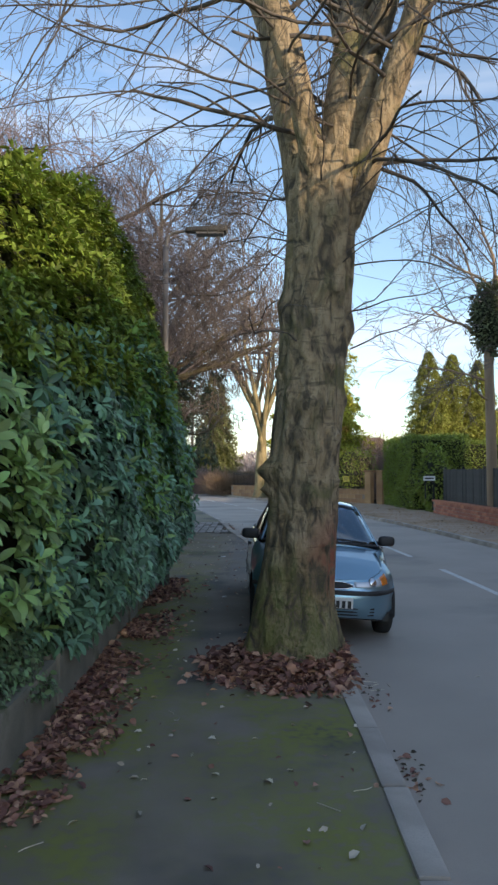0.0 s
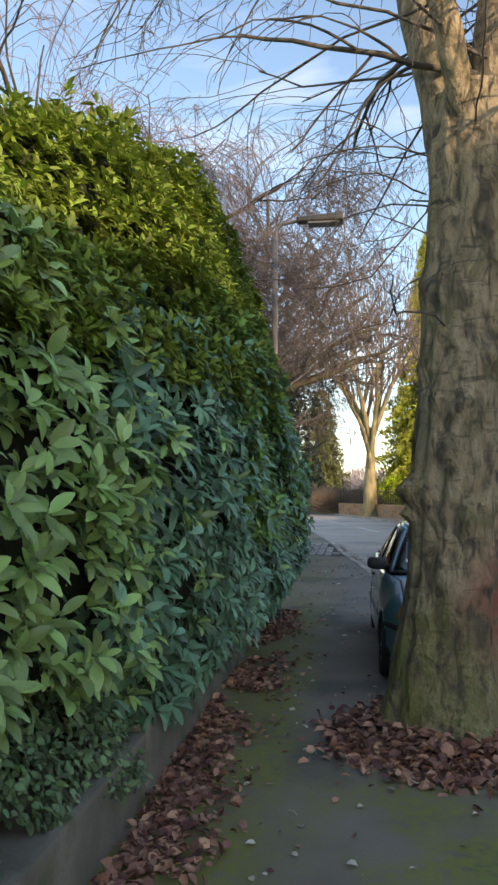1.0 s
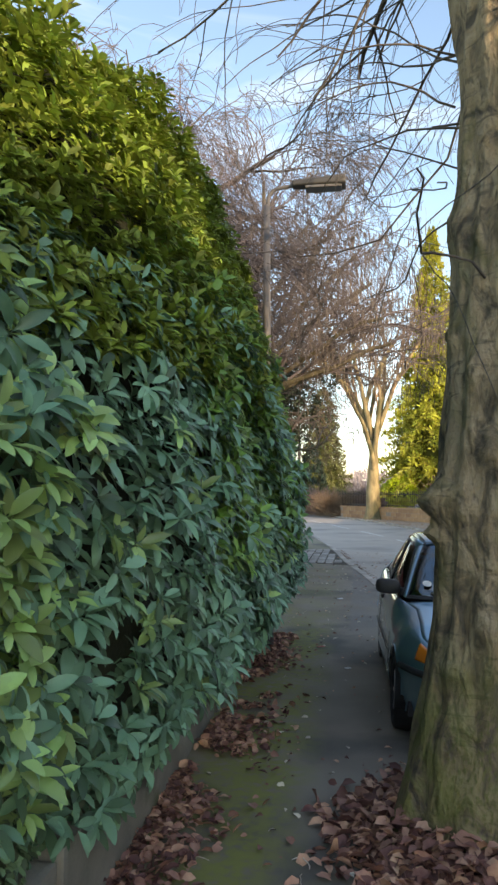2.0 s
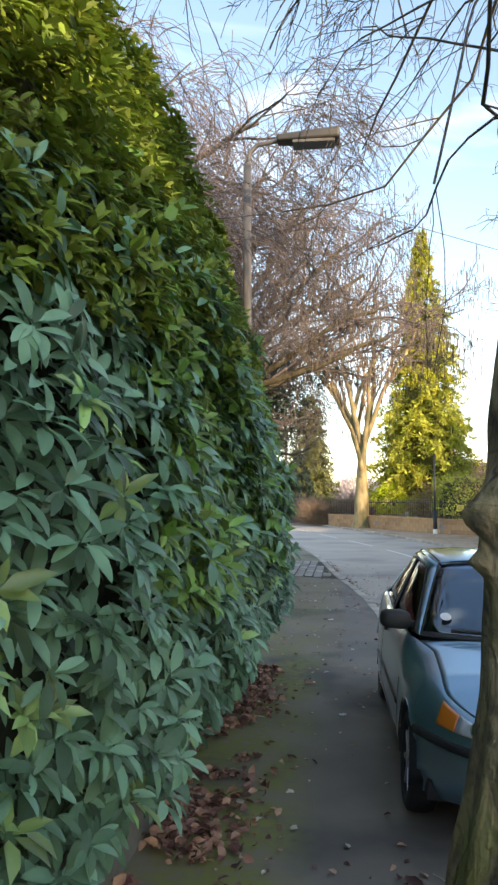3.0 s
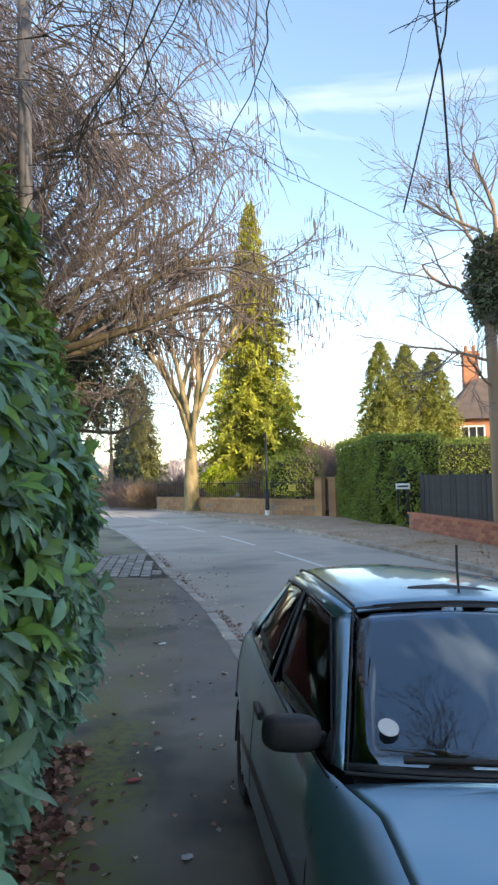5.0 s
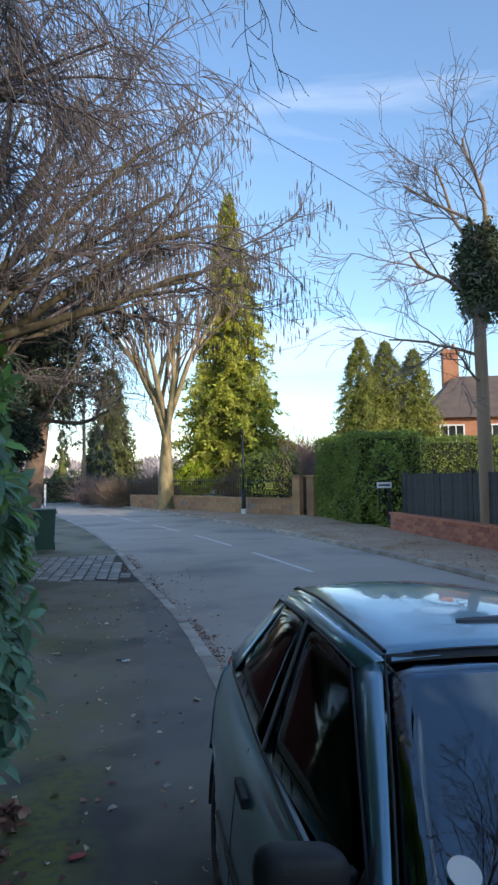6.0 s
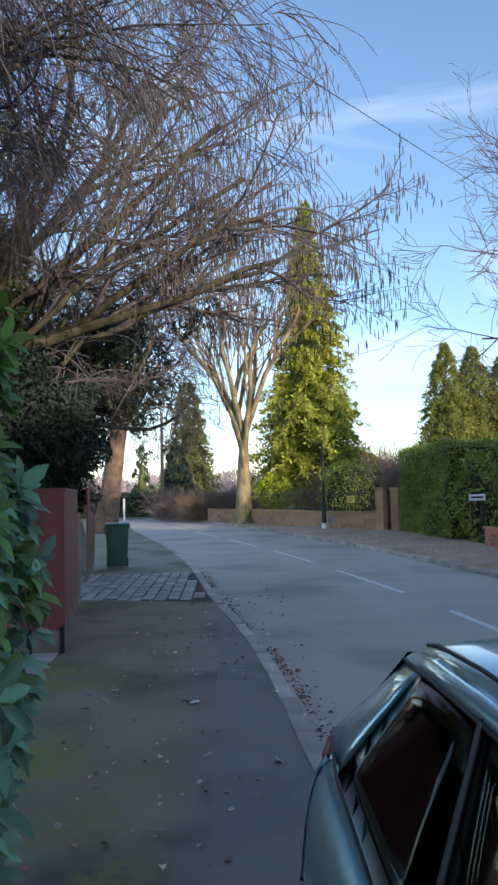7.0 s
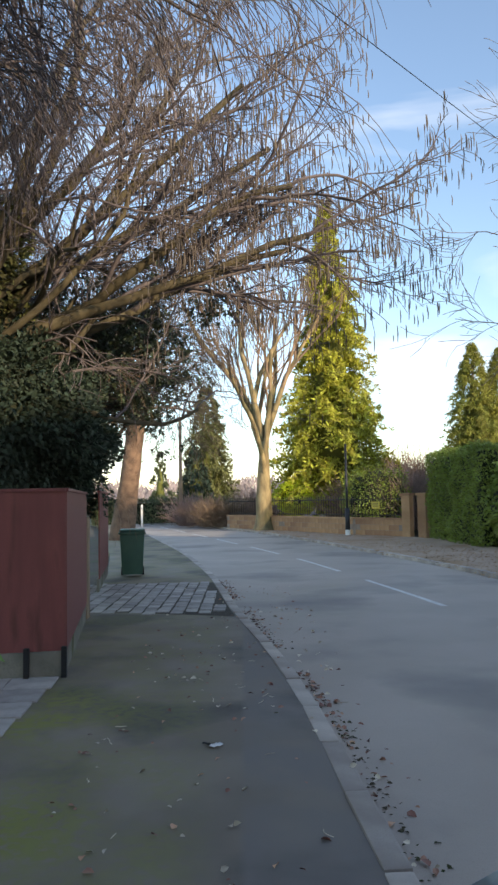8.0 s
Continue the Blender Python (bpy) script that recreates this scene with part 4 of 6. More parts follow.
def bar(pts, r, material, name, parent, label="", sides=8, flat=1.0):
    t = Tubes()
    p = np.array(pts, float)
    k = max(2, len(p) * 4)
    s = np.linspace(0, len(p) - 1, k)
    p = np.stack([np.interp(s, np.arange(len(p)), p[:, i]) for i in range(3)], 1)
    t.add(p, np.full(k, r), sides)
    return put(name, t.mesh(name, material), parent, label)


def bilerp(q, nu, nv, bulge=(0, 0, 0)):
    """Rows of points over a quad a, b, c, d (a-b bottom, d-c top), bulged in the middle."""
    a, b, c, d = [np.array(p, float) for p in q]
    out = []
    for i in range(nv):
        v = i / (nv - 1)
        row = []
        for j in range(nu):
            u = j / (nu - 1)
            p = (a * (1 - u) + b * u) * (1 - v) + (d * (1 - u) + c * u) * v
            p = p + np.array(bulge) * (4 * u * (1 - u)) * (0.5 + 2 * v * (1 - v))
            row.append(tuple(p))
        out.append(row)
    return out


def wheel(parent, x, y, side):
    w = put("wheel", None, parent, "", pose(x, y, 0.278, 0, 90 * side, 0))
    prof = [(0.185, -0.075), (0.24, -0.085), (0.268, -0.07), (0.278, -0.03), (0.278, 0.03), (0.268, 0.07), (0.24, 0.085), (0.185, 0.075)]
    n = 36
    v = [(r * math.cos(2 * math.pi * i / n), r * math.sin(2 * math.pi * i / n), h) for i in range(n) for r, h in prof]
    k = len(prof)
    f = [(i * k + j, ((i + 1) % n) * k + j, ((i + 1) % n) * k + (j + 1) % k, i * k + (j + 1) % k) for i in range(n) for j in range(k)]
    put("tyre", np_mesh("tyre", v, f, M_RUBBER), w)
    bm = bm_new()
    cyl(bm, 0.19, 0.18, -0.02, 0.055, 28)
    cyl(bm, 0.06, 0.05, 0.05, 0.075, 16)
    for i in range(7):
        box(bm, 0.05, 0.175, -0.016, 0.016, 0.05, 0.072, 0.004, pose(0, 0, 0, 0, 0, i * 360 / 7))
    part("rim", bm, M_RIM, w, "silver wheel trim")
    return w


def car():
    c = thing("car", "small blue-green hatchback car parked half on the pavement", "car", at=pose(0.8, 7.52, 0.0, 0, 3.6, 0.6) @ Matrix.Translation((0, 0, -0.06)))
    FW, RW, AR = 0.74, 3.15, 0.325
    # lower body: levels from sill to shoulder, carried round nose, flank and tail
    walkround = [(math.sin(math.pi / 2 * i / 16), -1) for i in range(16)] + [(0.55 + 0.045 * i, None) for i in range(62)] + [(math.sin(math.pi / 2 * i / 12), 1) for i in range(12, -1, -1)]
    NL = 20
    cols = []
    for f, end in walkround:
        _, _, _, top, low = car_skin(f, 0.5, end)
        col = []
        for k in range(NL + 1):
            x, y, z, _, _ = car_skin(f, low + (top - low) * (k / NL) ** 0.85, end)
            col.append((x, y, z))
        x, y, z = col[-1]
        col.append((max(0, x - 0.014 * min(1, x * 3)), y, z + 0.004))
        cols.append(col)
    bm = bm_new()
    for side in (-1, 1):
        prev = None
        for col in cols:
            row = []
            for j, (x, y, z) in enumerate(col):
                for wy in (FW, RW):
                    d = math.hypot(y - wy, z - 0.29)
                    if abs(d - AR) < 0.034 and j < 17 and x > 0.6:
                        y, z = wy + (y - wy) * AR / d, 0.29 + (z - 0.29) * AR / d
                row.append(bm.verts.new((side * x, y, z)))
            if prev:
                for j in range(len(row) - 1):
                    q = (prev[j], prev[j + 1], row[j + 1], row[j])
                    cx, cy, cz = abs(sum(v.co.x for v in q) / 4), sum(v.co.y for v in q) / 4, sum(v.co.z for v in q) / 4
                    if cx > 0.55 and any(math.hypot(cy - wy, cz - 0.29) < AR - 0.012 for wy in (FW, RW)):
                        continue
                    bm.faces.new(q if side > 0 else q[::-1])
            prev = row
    bmesh.ops.remove_doubles(bm, verts=bm.verts, dist=0.0015)
    bmesh.ops.delete(bm, geom=[v for v in bm.verts if not v.link_faces], context="VERTS")
    part("body", bm, M_PAINT, c, "", True)
    # bonnet between the wings
    rows = []
    for col in cols:
        x, y, z = col[-1]
        if y > 1.17:
            break
        if x < 0.02:
            continue
        crown = 0.05 * min(1, max(0, y) / 0.4)
        rows.append([(k * x, min(y, 1.15 - 0.15 * (1 - k * k)) if y > 0.6 else y - 0.02 * (1 - k * k), z + crown * (1 - k * k)) for k in (-1, -0.94, -0.8, -0.6, -0.4, -0.2, 0, 0.2, 0.4, 0.6, 0.8, 0.94, 1)])
    patch(rows, M_PAINT, "bonnet", c, "", 0.012)
    edge = [r_ for r_ in rows if r_[0][1] > 0.1]
    for k in (0, -1):
        bar([(r_[k][0], r_[k][1], r_[k][2] + 0.001) for r_ in edge[::3] + edge[-1:]], 0.0018, M_TRIM, "bonnet_seam", c, "dark bonnet shut line")
    # wheel arch liners and floor
    bm = bm_new()
    box(bm, -0.7, 0.7, 0.3, 3.6, 0.2, 0.3)
    box(bm, -0.6, 0.6, 0.35, 1.1, 0.3, 0.7)
    box(bm, -0.66, 0.66, 3.4, 3.5, 0.3, 0.85)
    part("underbody", bm, M_TRIM, c, "black underside")
    # greenhouse corner points, for one side: x is mirrored
    P = {"a0": (0.70, 1.17, 0.925), "a1": (0.53, 1.83, 1.33), "w1": (0.56, 1.9, 1.3), "b0": (0.76, 2.22, 0.93), "b1": (0.575, 2.42, 1.33), "c0": (0.74, 3.12, 0.96), "c1": (0.55, 2.95, 1.305), "d0": (0.70, 3.52, 0.955), "d1": (0.515, 3.2, 1.28)}
    mir = lambda p, s: (p[0] * s, p[1], p[2])
    # roof
    rows = []
    for y, w, z in ((1.8, 0.515, 1.33), (1.9, 0.525, 1.352), (2.2, 0.54, 1.375), (2.6, 0.54, 1.38), (2.9, 0.525, 1.365), (3.12, 0.505, 1.335), (3.28, 0.485, 1.295)):
        rows.append([(s * w, y - 0.06 * (1 - s * s) * (1 if y < 2 else -0.3), z + 0.05 * (1 - s * s) - (0.02 if abs(s) == 1 else 0)) for s in (-1, -0.93, -0.7, -0.4, 0, 0.4, 0.7, 0.93, 1)])
    patch(rows, M_PAINT, "roof", c, "", 0.02)
    # sunroof
    rows = [[(s * 0.36, y - 0.03 * (1 - s * s), 1.387 + 0.034 * (1 - s * s) - 0.02 * abs(y - 2.3)) for s in (-1, -0.5, 0, 0.5, 1)] for y in (2.02, 2.15, 2.35, 2.5)]
    patch(rows, M_PANE, "sunroof", c, "dark glass sunroof panel", 0.008)
    # windscreen and rear window
    ws = []
    for i in range(9):
        v = i / 8
        row = []
        for j in range(13):
            s = -1 + j / 6
            w = 0.70 + (0.515 - 0.70) * v - 0.012
            row.append((s * w, 1.17 + (1.83 - 1.17) * v - (0.15 - 0.08 * v) * (1 - s * s), 0.928 + 0.41 * v + 0.045 * math.sin(math.pi * v) * 0.5 + (0.02 + 0.03 * v) * (1 - s * s)))
        ws.append(row)
    scr = patch(ws, M_SCREEN, "windscreen", c, "blue-tinted windscreen", 0.004)
    scr.visible_shadow = False
    # black printed border of the screen
    for k in (0, 7):
        patch([[(p[0], p[1] - 0.002, p[2] + 0.004) for p in ws[k]], [(p[0] * 1.0, p[1] - 0.002, p[2] + 0.004) for p in (np.array(ws[k]) * 0.75 + np.array(ws[k + 1]) * 0.25 if k == 0 else np.array(ws[k + 1]))]] if k == 0 else [[tuple(np.array(p) * 0.4 + np.array(q) * 0.6 + np.array((0, -0.002, 0.004))) for p, q in zip(ws[7], ws[8])], [(p[0], p[1] - 0.002, p[2] + 0.004) for p in ws[8]]], M_TRIM, "screen_border", c, "black screen border", 0.001)
    for s in (-1, 1):
        bar([(ws[i][0 if s < 0 else -1][0] * 0.985, ws[i][0][1] - 0.008, ws[i][0][2] + 0.004) for i in range(9)], 0.0035, M_TRIM, "screen_seal", c, "black rubber seal")
    bar([(p[0], p[1] - 0.004, p[2] + 0.004) for p in ws[8][1:-1]], 0.0035, M_TRIM, "screen_seal", c)
    bar([(p[0], p[1] - 0.02, p[2] + 0.0) for p in ws[0]], 0.006, M_TRIM, "scuttle", c, "black plastic scuttle")
    rw = bilerp([(-0.64, 3.52, 0.98), (0.64, 3.52, 0.98), (0.5, 3.28, 1.285), (-0.5, 3.28, 1.285)], 9, 5, (0, 0.05, 0.01))
    patch(rw, M_GLASS, "rear_window", c, "", 0.004).visible_shadow = False
    patch(bilerp([(-0.68, 3.56, 0.93), (0.68, 3.56, 0.93), (0.64, 3.52, 0.985), (-0.64, 3.52, 0.985)], 9, 3, (0, 0.04, 0.0)), M_PAINT, "tailgate", c, "", 0.02)
    for s in (-1, 1):
        a0, a1, w1, b0, b1, c0, c1, d0, d1 = [mir(P[k], s) for k in ("a0", "a1", "w1", "b0", "b1", "c0", "c1", "d0", "d1")]
        # side glass
        mid = lambda p, q, t: tuple(np.array(p) * (1 - t) + np.array(q) * t)
        win = bilerp([mid(a0, b0, 0.05), b0, b1, w1], 9, 6, (s * 0.015, 0, 0.015))
        patch(win, M_GLASS, "door_window", c, "dark side glass", 0.004).visible_shadow = False
        win = bilerp([mid(b0, c0, 0.06), mid(c0, d0, 0.0), c1, mid(b1, c1, 0.07)], 7, 6, (s * 0.012, 0, 0.01))
        patch(win, M_GLASS, "quarter_window", c, "dark side glass", 0.004).visible_shadow = False
        # pillars and cant rail
        edge = [np.array(ws[i][0 if s < 0 else -1]) for i in range(9)]
        outer = [np.array(mid(mid(a0, b0, 0.05), w1, i / 8)) for i in range(9)]
        patch([[tuple(e), tuple((e + o) / 2 + np.array((s * 0.01, -0.005, 0.005))), tuple(o + np.array((s * 0.006, 0, 0)))] for e, o in zip(edge, outer)], M_PAINT, "front_pillar", c, "", 0.012)
        bar([tuple(o + np.array((s * 0.01, 0.004, 0))) for o in outer], 0.0045, M_TRIM, "window_seal", c)
        inner = [(0.505, 1.8, 1.335), (0.532, 2.15, 1.36), (0.537, 2.5, 1.366), (0.52, 2.88, 1.352), (0.485, 3.18, 1.305)]
        outer = [(0.56, 1.86, 1.298), (0.57, 2.15, 1.318), (0.577, 2.45, 1.33), (0.552, 2.95, 1.306), (0.517, 3.22, 1.28)]
        patch([[(s * i[0], i[1], i[2]), (s * ((i[0] + o[0]) / 2 + 0.007), (i[1] + o[1]) / 2, (i[2] + o[2]) / 2 + 0.007), (s * (o[0] + 0.006), o[1], o[2])] for i, o in zip(inner, outer)], M_PAINT, "roof_rail", c, "", 0.012)
        bar([(s * (o[0] + 0.008), o[1], o[2] - 0.004) for o in outer], 0.0045, M_TRIM, "window_seal", c)
        bar([(s * 0.49, 1.84, 1.35), (s * 0.505, 2.1, 1.376), (s * 0.505, 2.6, 1.386), (s * 0.49, 3.0, 1.362), (s * 0.465, 3.18, 1.328)], 0.006, M_TRIM, "roof_strip", c, "black roof gutter strip")
        bar([b0, b1], 0.009, M_TRIM, "middle_pillar", c, "black middle pillar")
        bar([(p[0] + s * 0.012, p[1] - 0.018, p[2]) for p in (b0, b1)], 0.007, M_STEEL, "pillar_trim", c, "bright pillar trim")
        patch(bilerp([c0, d0, d1, c1], 5, 5, (s * 0.012, 0, 0)), M_PAINT, "rear_pillar", c, "", 0.02)
        bar([(s * 0.745, 1.14, 0.918), (s * 0.77, 1.7, 0.928), (s * 0.772, 2.3, 0.94), (s * 0.752, 3.1, 0.965), (s * 0.70, 3.5, 0.96)], 0.005, M_TRIM, "belt_strip", c, "black window strip")
        # triangular mirror base and mirror
        patch([[(p[0] + s * 0.014, p[1], p[2]) for p in r_] for r_ in bilerp([mid(a0, b0, 0.04), mid(a0, b0, 0.17), mid(a0, a1, 0.3), mid(a0, a1, 0.28)], 3, 5)], M_TRIM, "mirror_corner", c, "black mirror corner", 0.01)
        bm = bm_new()
        q = bmesh.ops.create_uvsphere(bm, u_segments=16, v_segments=10, radius=1.0)
        for vv in q["verts"]:
            k = vv.co
            for ax in range(3):
                k[ax] = math.copysign(abs(k[ax]) ** 0.6, k[ax])
            vv.co = Vector((k.x * 0.1, k.y * 0.05 + 0.02 * k.x * s, k.z * 0.062))
        box(bm, -0.03, 0.03, -0.02, 0.02, -0.03, 0.02, 0.008, pose(-s * 0.11, 0.02, -0.03))
        part("wing_mirror", bm, M_TRIM, c, "black plastic wing mirror", True, pose(s * 0.83, 1.36, 0.984, 0, 0, -8 * s))
        # headlamp and indicator lens following the wing
        def lens(f0, f1, name, m, label, out=0.006):
            rows = []
            for i in range(7):
                row = []
                for j in range(10):
                    f = f0 + (f1 - f0) * j / 9
                    g = (f - 0.37) / 0.5
                    top = car_skin(f, 0.5, -1)[3]
                    lo, hi = 0.575 + 0.025 * g * g, min(top - 0.012, 0.625 + 0.06 * math.sqrt(max(0, g)) + 0.1 * g)
                    x, y, z, _, _ = car_skin(f, lo + (hi - lo) * i / 6, -1)
                    row.append((s * (x + out * f), y - out, z + out * 0.4))
                rows.append(row)
            return patch(rows, m, name, c, label, 0.008)
        lens(0.37, 0.765, "headlamp", M_CLEAR, "clear headlamp with bright reflector")
        lens(0.77, 0.865, "indicator", M_ORANGE, "amber front indicator lens")
        x, y, z, _, _ = car_skin(0.64, 0.63, -1)
        bm = bm_new()
        cyl(bm, 0.05, 0.042, 0.0, 0.012, 20)
        part("reflector", bm, M_CHROME, c, "round bright lamp reflector", True, pose(s * (x + 0.006), y - 0.012, z, 62, 0, 25 * s))
        # body side moulding, door seams, handle
        for y0, y1 in ((1.16, 1.14), (2.42, 2.36)):
            bar([(s * car_skin(y0 + (y1 - y0) * k / 5, 0.24 + 0.65 * k / 5)[0], y0 + (y1 - y0) * k / 5, 0.24 + 0.65 * k / 5) for k in range(6)], 0.003, M_TRIM, "door_seam", c)
        bar([(s * (car_skin(y, 0.5)[0] + 0.002), y, 0.5) for y in (1.16, 1.6, 2.0, 2.4, 2.75)], 0.012, M_TRIM, "side_moulding", c, "dark rubbing strip along the door")
        bm = bm_new()
        box(bm, -0.012, 0.014, -0.09, 0.09, -0.018, 0.018, 0.008)
        part("door_handle", bm, M_TRIM, c, "black door handle", False, pose(s * 0.826, 2.24, 0.79))
        bm = bm_new()
        box(bm, -0.02, 0.012, -0.06, 0.06, -0.14, 0.14, 0.012)
        part("tail_lamp", bm, plain("red_lens", (0.35, 0.01, 0.01), 0.2, 0, 0.8), c, "red tail lamp", False, pose(s * 0.69, 3.53, 0.78, 14, 0, 20 * s))
        for wy in (FW, RW):
            wheel(c, s * 0.7, wy, s)
            # arch lining
            rows = [[(s * x, wy + (AR - 0.004) * math.cos(a), 0.29 + (AR - 0.004) * math.sin(a)) for x in (0.52, 0.79)] for a in [math.pi * i / 16 for i in range(-1, 18)]]
            patch(rows, M_TRIM, "arch_lining", c, "", 0.01)
    # bumper moulding, grille, plate
    rim = [math.sin(math.pi / 2 * k / 14) for k in range(15)]
    ring = [(-f, 1) for f in reversed(rim[1:])] + [(f, 1) for f in rim]
    rows = []
    for z, out in ((0.497, 0.002), (0.503, 0.013), (0.52, 0.016), (0.537, 0.013), (0.545, 0.002)):
        row = []
        for f, _ in ring:
            if abs(f) > 0.985:
                continue
            x, y, _, _, _ = car_skin(abs(f), z, -1)
            row.append((math.copysign(x + out * abs(f), f), min(y, car_skin(abs(f), 0.5, -1)[1] + 0.01) - out, z))
        rows.append(row)
    patch(rows, M_TRIM, "bumper_moulding", c, "dark grey bumper moulding", 0.004)
    rows = []
    for k in range(6):
        v = k / 5
        row = []
        for j in range(17):
            g = -1 + j / 8
            hgt = 0.036 * (1 - abs(g) ** 4)
            x, y, z, _, _ = car_skin(abs(g) * 0.37, 0.59 + hgt * (2 * v - 1), -1)
            row.append((math.copysign(x, g), y - 0.004, z))
        rows.append(row)
    patch(rows, M_BLACK, "grille", c, "oval black grille", 0.004)
    loop = rows[0] + rows[-1][::-1]
    bar([(x, y - 0.004, z) for x, y, z in loop + loop[:1]], 0.006, M_CHROME, "grille_surround", c, "bright grille rim")
    for k in range(3):
        bar([(s * 0.5, car_skin(abs(s) * 0.64, 0.29 + 0.035 * k, -1)[1] - 0.003, 0.29 + 0.035 * k) for s in (-1, -0.5, 0, 0.5, 1)], 0.009, M_TRIM, "intake_slat", c, "dark intake slat")
    bm = bm_new()
    box(bm, -0.26, 0.26, -0.006, 0.006, -0.056, 0.056, 0.004)
    plate = part("number_plate", bm, M_WHITE, c, "white number plate with dark bars", False, pose(0, -0.046, 0.43, -4))
    for k in range(7):
        bm = bm_new()
        box(bm, -0.018, 0.018, -0.003, 0.003, -0.036, 0.036)
        part("bar", bm, M_BLACK, plate, "", False, pose(-0.2 + k * 0.06 + (0.04 if k > 3 else 0), -0.0075, 0))
    # wipers, aerial, washer jet, tax disc, inside
    bar([(0.2, 1.03, 0.972), (-0.1, 1.035, 0.99), (-0.5, 1.13, 0.975)], 0.011, M_TRIM, "wiper", c, "black wiper")
    bar([(0.55, 1.12, 0.965), (0.25, 1.04, 0.99), (-0.02, 1.02, 0.998)], 0.011, M_TRIM, "wiper", c, "black wiper")
    bar([(0.0, 1.9, 1.4), (0.03, 2.0, 1.5), (0.05, 2.06, 1.6)], 0.006, M_TRIM, "aerial", c, "short black roof aerial")
    bar([(-0.12, 0.78, 0.885), (-0.12, 0.8, 0.895)], 0.012, M_TRIM, "washer_jet", c)
    bm = bm_new()
    cyl(bm, 0.036, 0.036, 0, 0.002, 20)
    part("windscreen_disc", bm, M_WHITE, c, "round white paper disc behind the glass", False, pose(-0.52, 1.235, 1.043, 34))
    bm = bm_new()
    box(bm, -0.66, 0.66, 1.18, 1.45, 0.7, 0.9, 0.06)
    part("dashboard", bm, M_SEAT, c, "dark dashboard")
    bm = bm_new()
    box(bm, -0.62, 0.62, 2.75, 3.5, 0.6, 0.9, 0.05)
    part("parcel_shelf", bm, M_SEAT, c)
    for x in (-0.33, 0.33):
        bm = bm_new()
        box(bm, x - 0.23, x + 0.23, 1.75, 2.2, 0.35, 0.55, 0.05)
        box(bm, x - 0.22, x + 0.22, 2.1, 2.25, 0.5, 1.05, 0.06)
        box(bm, x - 0.12, x + 0.12, 2.18, 2.27, 1.03, 1.22, 0.04)
        part("seat", bm, M_SEAT, c, "dark cloth front seat", True)
    t = Tubes()
    t.add([(0.33 + 0.18 * math.cos(a), 1.5 + 0.06 * math.sin(a), 0.93 + 0.17 * math.sin(a)) for a in np.linspace(0, 2 * math.pi, 20)], [0.015] * 20, 6)
    put("steering_wheel", t.mesh("steering_wheel", M_TRIM), c)
    bm = bm_new()
    box(bm, -0.1, 0.1, -0.01, 0.01, -0.03, 0.03, 0.008)
    part("rear_view_mirror", bm, M_TRIM, c, "", False, pose(0.0, 1.72, 1.28))
    # the short nose
    for ch in c.children:
        if ch.location.y < 1e-6 and ch.type == "MESH":
            for v in ch.data.vertices:
                if v.co.y < 1.12:
                    v.co.y = 1.12 - (1.12 - v.co.y) * 0.87
        elif ch.location.y < 1.12:
            m = ch.matrix_basis.copy()
            m.translation.y = 1.12 - (1.12 - m.translation.y) * 0.87
            ch.matrix_basis = m
    return c


car()

# ---- the left side beyond the hedge ----


def street_lamp(at):
    l = thing("street_lamp", "tall grey street lamp with a flat lantern", "street lamp", at=Matrix.Translation(at))
    bm = bm_new()
    cyl(bm, 0.075, 0.07, 0, 1.4, 16)
    cyl(bm, 0.05, 0.04, 1.4, 5.15, 16)
    part("column", bm, M_STEEL, l, "", True)
    bar([(0, 0, 5.1), (0.02, 0, 5.26), (0.1, 0, 5.34), (0.34, 0, 5.38)], 0.024, M_STEEL, "arm", l)
    bm = bm_new()
    vs = box(bm, 0.3, 0.93, -0.12, 0.12, 5.33, 5.44, 0.03)
    for v in vs:
        if v.co.x < 0.4:
            v.co.y *= 0.6
            v.co.z = 5.38 + (v.co.z - 5.38) * 0.6
    part("lantern", bm, M_LAMP, l, "dark flat lantern housing", True)
    bm = bm_new()
    box(bm, 0.46, 0.88, -0.09, 0.09, 5.305, 5.335, 0.01)
    part("lens", bm, M_LENS, l, "pale lamp lens")
    return l


street_lamp((-1.26, 10.9, 0))


